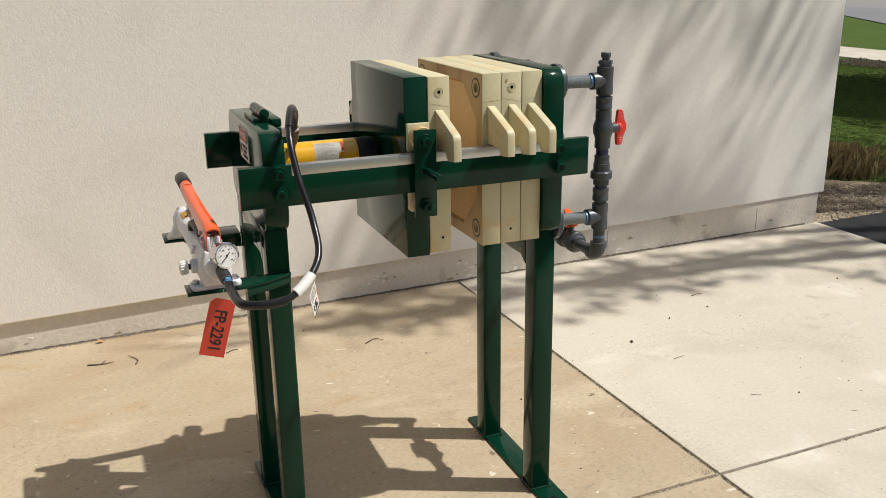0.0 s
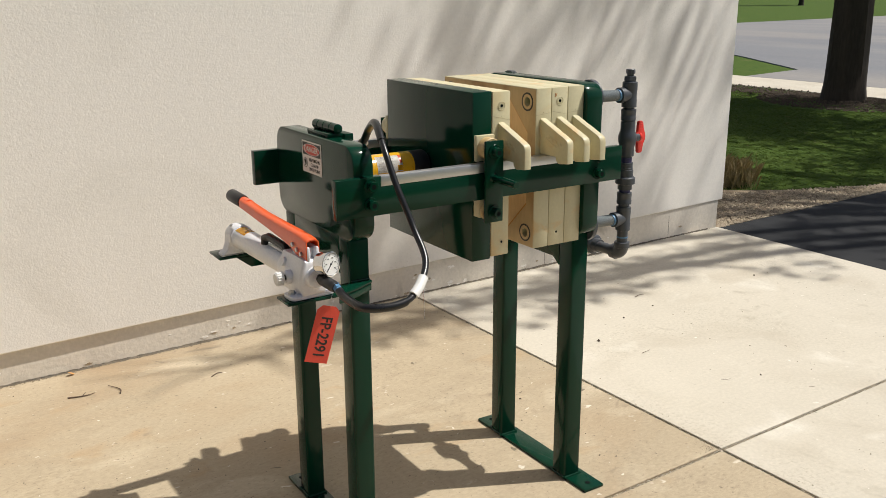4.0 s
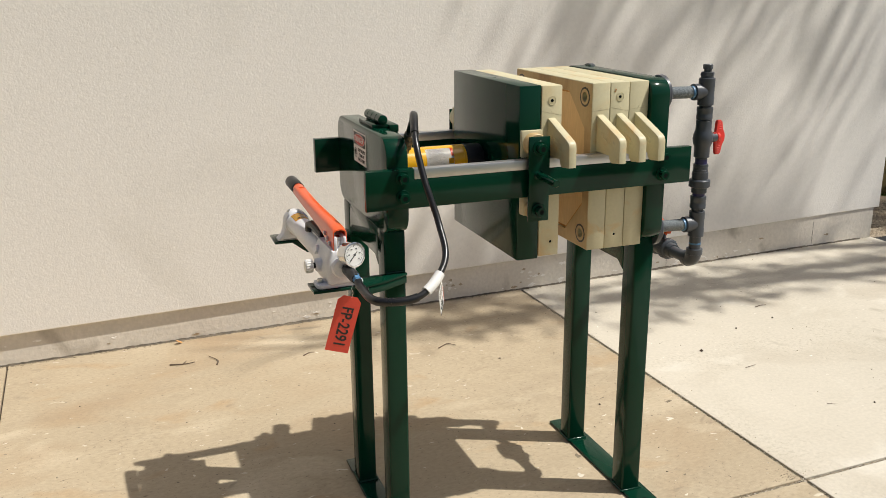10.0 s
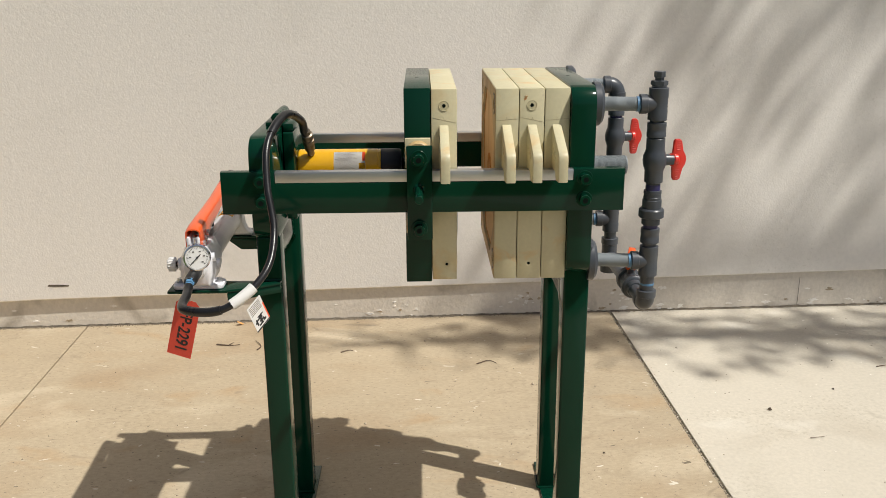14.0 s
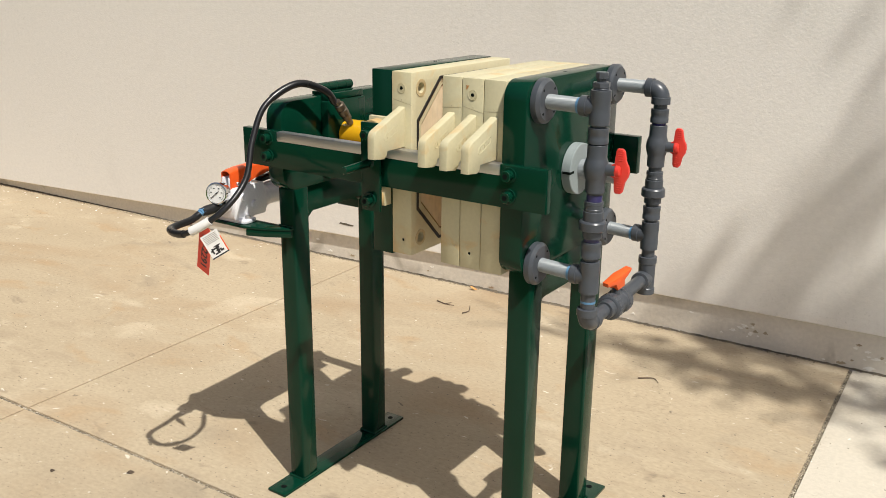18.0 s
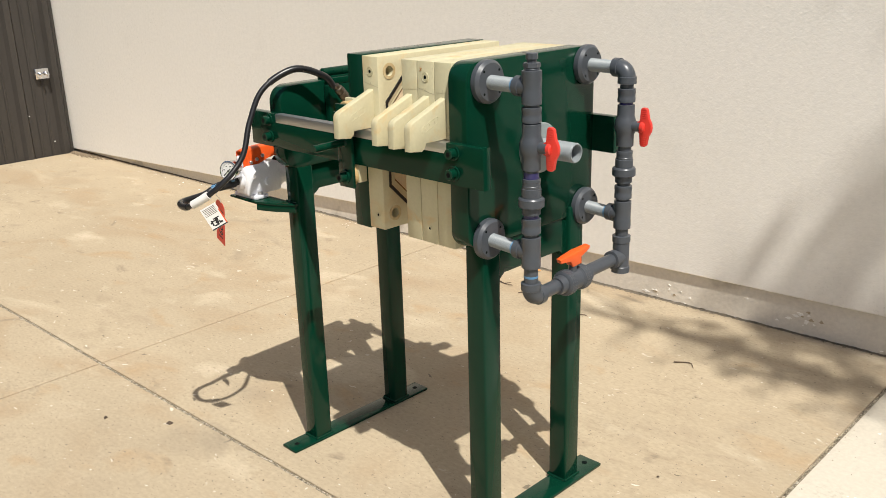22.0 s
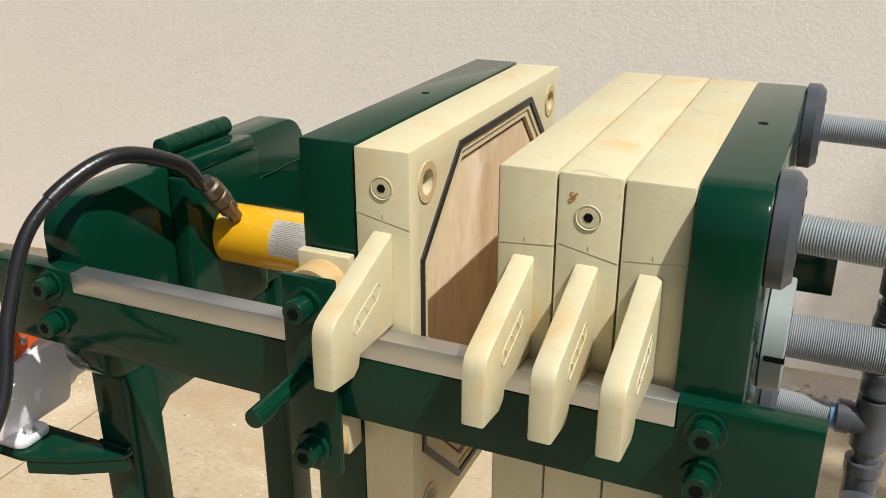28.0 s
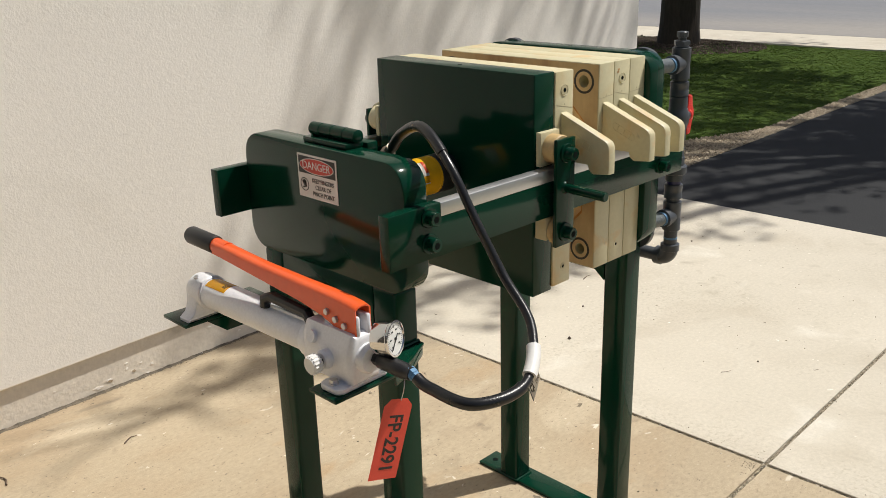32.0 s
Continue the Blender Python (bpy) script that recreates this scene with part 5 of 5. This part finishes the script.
def tree(name, base, height, r0, crown_c, crown_r, leaves, leaf, seed, label, limbs=9, clump_count=90, boughs=(), bough_clumps=70, bough_leaves=3000, twigs=(), thin=()):
    """thin: wall heights; leaves that would shade them or the slabs are mostly dropped."""
    rn = random.Random(seed)
    base, crown_c = Vector(base), Vector(crown_c)
    t = thing(name, base, label, "tree")
    bm = bmesh.new()
    fork = base + Vector((0.1, -0.05, height * 0.36))
    sweep(smooth_path([base + Vector((0, 0, -0.06)), base + Vector((0, 0, 0.12)), base + Vector((0.0, 0, 0.5)), base + Vector((0.0, 0.0, height * 0.2)), fork], 6),
          lambda s: r0 * (1.0 - 0.38 * s + 0.45 * max(0, 1 - s / 0.16) ** 2), 22, bm)
    for v in bm.verts:
        a = math.atan2(v.co.y - base.y, v.co.x - base.x)
        k = 1 + 0.05 * math.sin(7 * a + v.co.z * 1.3) + 0.035 * math.sin(15 * a + 2)
        v.co.x, v.co.y = base.x + (v.co.x - base.x) * k, base.y + (v.co.y - base.y) * k
    tips = []
    for k in range(limbs):
        a = 2 * math.pi * k / limbs + rn.uniform(-0.3, 0.3)
        q = rn.uniform(0.45, 0.95)
        end = crown_c + Vector((crown_r[0] * q * math.cos(a), crown_r[1] * q * math.sin(a), crown_r[2] * rn.uniform(-0.5, 0.7)))
        mid = fork.lerp(end, 0.5) + Vector((rn.uniform(-0.4, 0.4), rn.uniform(-0.4, 0.4), 0.5))
        pth = smooth_path([fork - Vector((0, 0, 0.3)), fork.lerp(mid, 0.4) + Vector((0, 0, 0.2)), mid, end], 4)
        sweep(pth, lambda s: r0 * 0.36 * (1 - s) ** 0.8 + 0.02, 8, bm)
        tips += pth[4:]
        for j in range(4):
            s = rn.choice(pth[4:])
            e = s + Vector((rn.uniform(-1.0, 1.0), rn.uniform(-0.8, 0.8), rn.uniform(-0.3, 0.8)))
            sweep([s, s.lerp(e, 0.5) + Vector((0, 0, 0.15)), e], lambda u: 0.035 * (1 - u) + 0.008, 6, bm)
            tips += [s.lerp(e, 0.6), e]
    reach = []
    for path in boughs:
        pth = smooth_path([fork - Vector((0, 0, 0.3))] + [Vector(p) for p in path], 8)
        sweep(pth, lambda s: r0 * 0.25 * (1 - s) + 0.014, 8, bm)
        for s in pth[12:]:
            for j in range(4):
                e = s + Vector((rn.uniform(-0.45, 0.45), rn.uniform(-0.3, 0.4), rn.uniform(-0.3, 0.5)))
                sweep([s, s.lerp(e, 0.5) + Vector((0, 0, 0.1)), e], lambda u: 0.012 * (1 - u) + 0.003, 5, bm)
                reach += [s.lerp(e, 0.6), e]
    part("trunk", bm, BARK, t)
    wood = bmesh.new()
    verts, faces = [], []
    thick = [p for p in reach if 4.9 < p.x < 6.1 or (p.x >= 6.1 and rn.random() < 0.3)]
    tufts = [rn.choice(thick) for _ in range(bough_clumps if reach else 0)]
    clumps = [rn.choice(tips) + Vector((rn.gauss(0, 0.35), rn.gauss(0, 0.3), rn.gauss(0, 0.25))) for _ in range(clump_count)]
    for k in range(leaves + (bough_leaves if tufts else 0)):
        if k < leaves:
            p = rn.choice(clumps) + Vector((rn.gauss(0, 0.30), rn.gauss(0, 0.30), rn.gauss(0, 0.22)))
        else:
            p = rn.choice(tufts) + Vector((rn.gauss(0, 0.13), rn.gauss(0, 0.11), rn.gauss(0, 0.13)))
        # leave out leaves whose shade would darken wall and slabs too much
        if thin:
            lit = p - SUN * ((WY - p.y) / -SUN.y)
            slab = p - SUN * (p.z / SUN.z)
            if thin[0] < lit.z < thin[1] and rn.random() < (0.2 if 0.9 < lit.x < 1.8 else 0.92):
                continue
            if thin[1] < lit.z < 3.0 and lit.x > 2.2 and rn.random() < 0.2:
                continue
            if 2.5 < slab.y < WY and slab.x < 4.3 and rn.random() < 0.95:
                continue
        d = Vector((rn.gauss(0, 1), rn.gauss(0, 1), rn.gauss(0, 0.5))).normalized()
        u = d.orthogonal().normalized()
        s = leaf * rn.uniform(0.6, 1.3)
        i = len(verts)
        verts += [p, p + d * s * 0.5 + u * s * 0.32, p + d * s, p + d * s * 0.5 - u * s * 0.32]
        faces.append((i, i + 1, i + 2, i + 3))
    for a, b, n in twigs:
        a, b = (Vector((q[0], q[1], 0)) + SUN * (6.72 / SUN.z) for q in (a, b))
        sweep([a, a.lerp(b, 0.5) + Vector((0, 0, 0.05)), b, b + Vector((0.25, 0.02, 0.12))], lambda u: 0.004 + 0.006 * u, 5, wood)
        for k in range(int(n * 80 * (b - a).length) + 4):
            p = a.lerp(b, rn.random()) + Vector((rn.gauss(0, 0.04), rn.gauss(0, 0.055), rn.gauss(0, 0.05)))
            if p.y - p.z * SUN.y / SUN.z > 3.76:
                continue
            d = Vector((rn.gauss(0, 1), rn.gauss(0, 1), rn.gauss(0, 0.5))).normalized()
            u = d.orthogonal().normalized()
            s = leaf * rn.uniform(0.55, 1.2)
            i = len(verts)
            verts += [p, p + d * s * 0.5 + u * s * 0.32, p + d * s, p + d * s * 0.5 - u * s * 0.32]
            faces.append((i, i + 1, i + 2, i + 3))
    if twigs:
        part("twigs", wood, BARK, t)
    me = bpy.data.meshes.new("crown")
    me.from_pydata([tuple(v) for v in verts], [], faces)
    me.materials.append(LEAF)
    cr = new("crown", me)
    cr.parent = t
    cr.matrix_parent_inverse = Matrix.Translation(-BASE[t.name])
    tagged(cr, kind="stuff")
    return t


# low leafy twigs under the boughs: ends and how thick their leaves are, by where their shade falls on the slabs
TWIGS = [((x0, y0), (x1, y1), n) for x0, y0, x1, y1, n in (
    (0.60, 3.61, 1.30, 3.72, 0.3), (0.95, 3.53, 1.66, 3.58, 1.25), (1.00, 3.38, 1.25, 3.41, 0.7), (1.34, 3.44, 1.66, 3.52, 0.8), (1.50, 3.76, 2.10, 3.70, 0.6),
    (2.10, 3.72, 2.66, 3.72, 0.6), (2.12, 3.50, 2.92, 3.46, 1.0), (2.15, 3.36, 3.00, 3.30, 0.85), (1.90, 3.19, 2.22, 3.25, 0.5), (2.60, 3.65, 3.25, 3.66, 0.55),
    (3.05, 3.47, 3.62, 3.53, 0.8), (3.34, 3.33, 3.88, 3.38, 0.6), (3.62, 3.08, 3.98, 3.01, 0.7), (3.45, 3.64, 3.95, 3.58, 0.7), (3.60, 2.88, 3.80, 2.90, 0.3))]
tree("tree", (11.3, 7.6, -0.05), 11, 0.33, (13.0, 4.8, 7.9), (4.4, 3.0, 1.8), 11500, 0.17, 3, "mature tree with dark furrowed bark in a mulch ring")
# unseen tree, placed and shaped to cast the leaf shade on wall and slabs
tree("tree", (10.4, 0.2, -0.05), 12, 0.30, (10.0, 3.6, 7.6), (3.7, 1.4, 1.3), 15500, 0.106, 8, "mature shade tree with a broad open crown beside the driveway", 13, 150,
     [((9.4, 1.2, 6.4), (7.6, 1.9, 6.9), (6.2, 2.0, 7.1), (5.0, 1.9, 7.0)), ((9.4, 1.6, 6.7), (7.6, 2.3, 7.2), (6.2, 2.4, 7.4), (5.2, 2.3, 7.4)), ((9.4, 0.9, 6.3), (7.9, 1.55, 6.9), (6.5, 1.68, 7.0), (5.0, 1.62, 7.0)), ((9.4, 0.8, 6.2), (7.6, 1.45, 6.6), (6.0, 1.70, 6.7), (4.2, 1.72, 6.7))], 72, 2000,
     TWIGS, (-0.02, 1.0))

tree("tree", (81.0, 57.0, -0.05), 10, 0.30, (81.0, 57.0, 7.5), (4.0, 4.0, 2.2), 2500, 0.5, 21, "distant tree on the lawn beyond the road", 6, 40)

# ---- lawn, gravel, mulch, litter ----
rn = random.Random(12)


def in_bed(x, y):
    edge = 3.93 + max(0.10, (6.5 - x) * 0.36) + 0.05 * math.sin(5.3 * x) + 0.03 * math.sin(17.0 * x + 1.0)
    return y < edge or (x < 4.6 and y < 5.4)


gv_, gf_ = [], []


def stone(verts, faces, x, y, z, s, rnd):
    i = len(verts)
    a = rnd.uniform(0, 6.28)
    ca, sa = math.cos(a), math.sin(a)
    for u, v, w in ((1, 0, 0), (0, 0.8, 0), (-1, 0, 0), (0, -0.8, 0), (0, 0, 0.7), (0, 0, -0.5)):
        q = rnd.uniform(0.7, 1.2) * s
        verts.append((x + (u * ca - v * sa) * q, y + (u * sa + v * ca) * q, z + w * q))
    for a_, b_ in ((0, 1), (1, 2), (2, 3), (3, 0)):
        faces += [(i + a_, i + b_, i + 4), (i + b_, i + a_, i + 5)]


for k in range(9000):
    x = 4.1 + 5.0 * rn.random() ** 1.7
    y = 3.875 + rn.random() ** 1.3 * max(0.14, (6.6 - x) * 0.40)
    stone(gv_, gf_, x, y, -0.008 + rn.uniform(-0.003, 0.006), rn.uniform(0.005, 0.016), rn)
stuff_mesh("gravel", gv_, gf_, GRAVEL, "tan pea gravel along the driveway edge", "gravel")

gv_, gf_ = [], []
for k in range(1500):
    u = rn.uniform(-0.0055, 0.0055)
    x, y = (1.717 + u, rn.uniform(-1.0, 3.7)) if k % 3 == 0 else (rn.uniform(-2.5, 4.0), 1.886 + u)
    if k % 9 == 0:
        x, y = x + rn.gauss(0, 0.03), y + rn.gauss(0, 0.03)
    q = rn.uniform(0.0012, 0.0042)
    stone(gv_, gf_, x, y, 0.0008 if k % 9 == 0 else -0.0055 + rn.uniform(0, 0.003), q, rn)
stuff_mesh("joint_pebbles", gv_, gf_, PEBBLE, "pale pebbles and grit caught in the slab joints", "pebbles")

gv_, gf_ = [], []
for k in range(130000):
    x = rn.uniform(4.15, 11.98)
    y = rn.uniform(3.9, 10.5)
    if in_bed(x, y) and rn.random() > 0.06:
        continue
    if math.hypot(x - 11.3, y - 7.6) < 1.1:
        continue
    h = rn.uniform(0.006, 0.012)
    a = rn.uniform(0, 6.28)
    w = 0.005 + 0.0005 * x
    i = len(gv_)
    dx, dy = math.cos(a) * w, math.sin(a) * w
    lx, ly = rn.uniform(-0.055, 0.055), rn.uniform(-0.055, 0.055)
    gv_ += [(x - dx, y - dy, -0.05), (x + dx, y + dy, -0.05), (x + lx, y + ly, -0.05 + h)]
    gf_.append((i, i + 1, i + 2))
stuff_mesh("lawn_grass", gv_, gf_, BLADE, "short green lawn grass", "grass")

gv_, gf_ = [], []
for k in range(2800):
    c = rn.choice(((5.15, 5.05, 0.22), (5.4, 4.9, 0.16), (4.95, 5.25, 0.20)))
    x, y = rn.gauss(c[0], c[2] * 0.6), rn.gauss(c[1], 0.10)
    h = rn.uniform(0.05, 0.20) * (1.0 if c[0] < 5.8 else 0.5)
    a = rn.uniform(0, 6.28)
    dx, dy = math.cos(a) * 0.0014, math.sin(a) * 0.0014
    lx, ly = rn.uniform(-0.09, 0.09), rn.uniform(-0.09, 0.09)
    i = len(gv_)
    gv_ += [(x - dx, y - dy, -0.05), (x + dx, y + dy, -0.05), (x + lx * 0.4 + dx, y + ly * 0.4 + dy, h * 0.65), (x + lx, y + ly, h)]
    gf_ += [(i, i + 1, i + 2), (i, i + 2, i + 3)]
stuff_mesh("dry_grass", gv_, gf_, DRYGRASS, "tuft of dry brown ornamental grass by the wall corner", "dry grass")

gv_, gf_ = [], []
for k in range(5200):
    a, q = rn.uniform(0, 6.28), 1.0 * math.sqrt(rn.random())
    if k % 3 == 0:
        x, y, q = rn.gauss(11.45, 0.25), 7.6 + 3.2 * rn.random(), 0.6
    else:
        x, y = 11.3 + 1.0 * q * math.cos(a), 7.6 + 1.25 * q * math.sin(a)
    stone(gv_, gf_, min(x, 11.97), y, -0.04 + 0.05 * max(0, 1 - q), rn.uniform(0.008, 0.026), rn)
stuff_mesh("mulch", gv_, gf_, MULCH, "ring of brown wood mulch round the tree", "mulch")

gv_, gf_ = [], []
for k in range(4300):
    if k < 3800:
        x, y = (1.717 + rn.gauss(0, 0.0045), rn.uniform(-0.3, 3.8)) if k % 2 else (rn.uniform(-4.0, 4.0), 1.886 + rn.gauss(0, 0.0045))
        s, z = rn.uniform(0.0015, 0.0042), -0.0055
    elif k < 3900:
        x, y, s, z = 1.69 + rn.gauss(0, 0.03), 1.90 + abs(rn.gauss(0, 0.025)), rn.uniform(0.0008, 0.0025), 0.0005
    else:
        x, y, s, z = rn.uniform(-4.5, 4.0), rn.uniform(0.9, 3.8), rn.uniform(0.0018, 0.0045), 0.001
    stone(gv_, gf_, x, y, z, s, rn)
stuff_mesh("grit", gv_, gf_, GRIT, "scattered grit and pebbles on the concrete", "grit")
for x, y, s, m in ((0.62, 2.83, 0.008, GRAVEL), (1.246, 3.108, 0.009, GRAVEL), (2.36, 2.99, 0.007, MULCH), (-0.216, 1.682, 0.011, MULCH), (-0.007, 1.805, 0.012, MULCH),
                   (2.059, 2.843, 0.011, MULCH), (2.60, 3.03, 0.007, MULCH), (3.42, 3.06, 0.008, MULCH), (0.85, 3.55, 0.007, GRAVEL), (2.34, 2.20, 0.006, MULCH), (1.40, 2.58, 0.006, MULCH)):
    v_, f_ = [], []
    stone(v_, f_, x, y, 0.002, s, rn)
    me = bpy.data.meshes.new("pebble")
    me.from_pydata(v_, [], f_)
    me.materials.append(m)
    tagged(new("pebble", me), "small pale pebble on the concrete" if m is GRAVEL else "small dark pebble on the concrete", "pebble", "pebbles on the concrete")


def twig(pts, r=0.003):
    t = part("twig", sweep(smooth_path([(x, y, 0.004) for x, y in pts], 4), lambda s: r * (1 - 0.6 * s), 7), TWIG)
    tagged(t, "small dry brown twig on the concrete", "twig", "twigs on the concrete")


gv_, gf_ = [], []
for k in range(55):
    x = rn.uniform(-3.6, -1.2)
    p = HOUSE @ Vector((x, WY - 0.01 - abs(rn.gauss(0, 0.05)), 0.0))
    i = len(gv_)
    s = rn.uniform(0.0025, 0.009)
    for q in range(5):
        a = 6.28 * q / 5 + rn.uniform(-0.4, 0.4)
        gv_.append((p.x + s * math.cos(a), p.y + s * 0.7 * math.sin(a), 0.001 + rn.uniform(0, 0.003)))
    gf_.append((i, i + 1, i + 2, i + 3, i + 4))
stuff_mesh("paint_flakes", gv_, gf_, STUCCO, "off-white paint flakes fallen on the concrete by the wall", "paint flakes")

twig([(-0.03, 3.57), (0.03, 3.555), (0.07, 3.56)])
twig([(0.02, 3.555), (0.04, 3.585)], 0.0022)
twig([(0.15, 3.50), (0.16, 3.54), (0.13, 3.60)])
twig([(0.50, 3.45), (0.53, 3.47), (0.55, 3.465)], 0.0025)
twig([(1.05, 3.30), (1.10, 3.33), (1.13, 3.30)], 0.0025)
twig([(2.62, 3.17), (2.66, 3.18), (2.69, 3.175)], 0.0020)
twig([(2.11, 2.63), (2.15, 2.635), (2.17, 2.64)], 0.0011)
twig([(2.17, 2.26), (2.19, 2.245), (2.205, 2.24)], 0.0011)
leaf = prism([(-0.018, 0.0), (-0.008, 0.008), (0.008, 0.009), (0.020, 0.0), (0.008, -0.009), (-0.009, -0.007)], "z", -0.0006, 0.0006)
for v in leaf.verts:
    v.co.z += 0.006 - 14.0 * v.co.y * v.co.y
leaf.transform(Matrix.Translation((0.03, 3.795, 0.006)) @ Matrix.Rotation(radians(35), 4, "Y") @ Matrix.Rotation(0.5, 4, "Z"))
tagged(part("dead_leaf", leaf, ORANGE_BROWN), "curled dead brown leaf at the foot of the wall", "leaf")
# small flat dark mark laid on the stucco, which is not cut
mark = part("wall_dark_mark", prism([(-0.79, 0.199), (-0.75, 0.196), (-0.70, 0.197), (-0.698, 0.203), (-0.74, 0.206), (-0.785, 0.207)], "y", WY - 0.0012, WY + 0.002), JOINT, wall, smooth=False)

gv_, gf_ = [], []
for k in range(3200):
    x = rn.uniform(-4.8, 4.05)
    p = HOUSE @ Vector((x, WY + 0.015 - abs(rn.gauss(0, 0.007)), 0.0))
    stone(gv_, gf_, p.x, p.y, 0.0005, rn.uniform(0.001, 0.004), rn)
for k in range(500):
    x = -4.75 + abs(rn.gauss(0, 0.22))
    p = HOUSE @ Vector((x, WY - 0.005 - abs(rn.gauss(0, 0.03)), 0.0))
    stone(gv_, gf_, p.x, p.y, 0.003, rn.uniform(0.003, 0.010), rn)
stuff_mesh("wall_foot_grit", gv_, gf_, SOIL, "dark grit and crumbs along the foot of the wall", "grit")
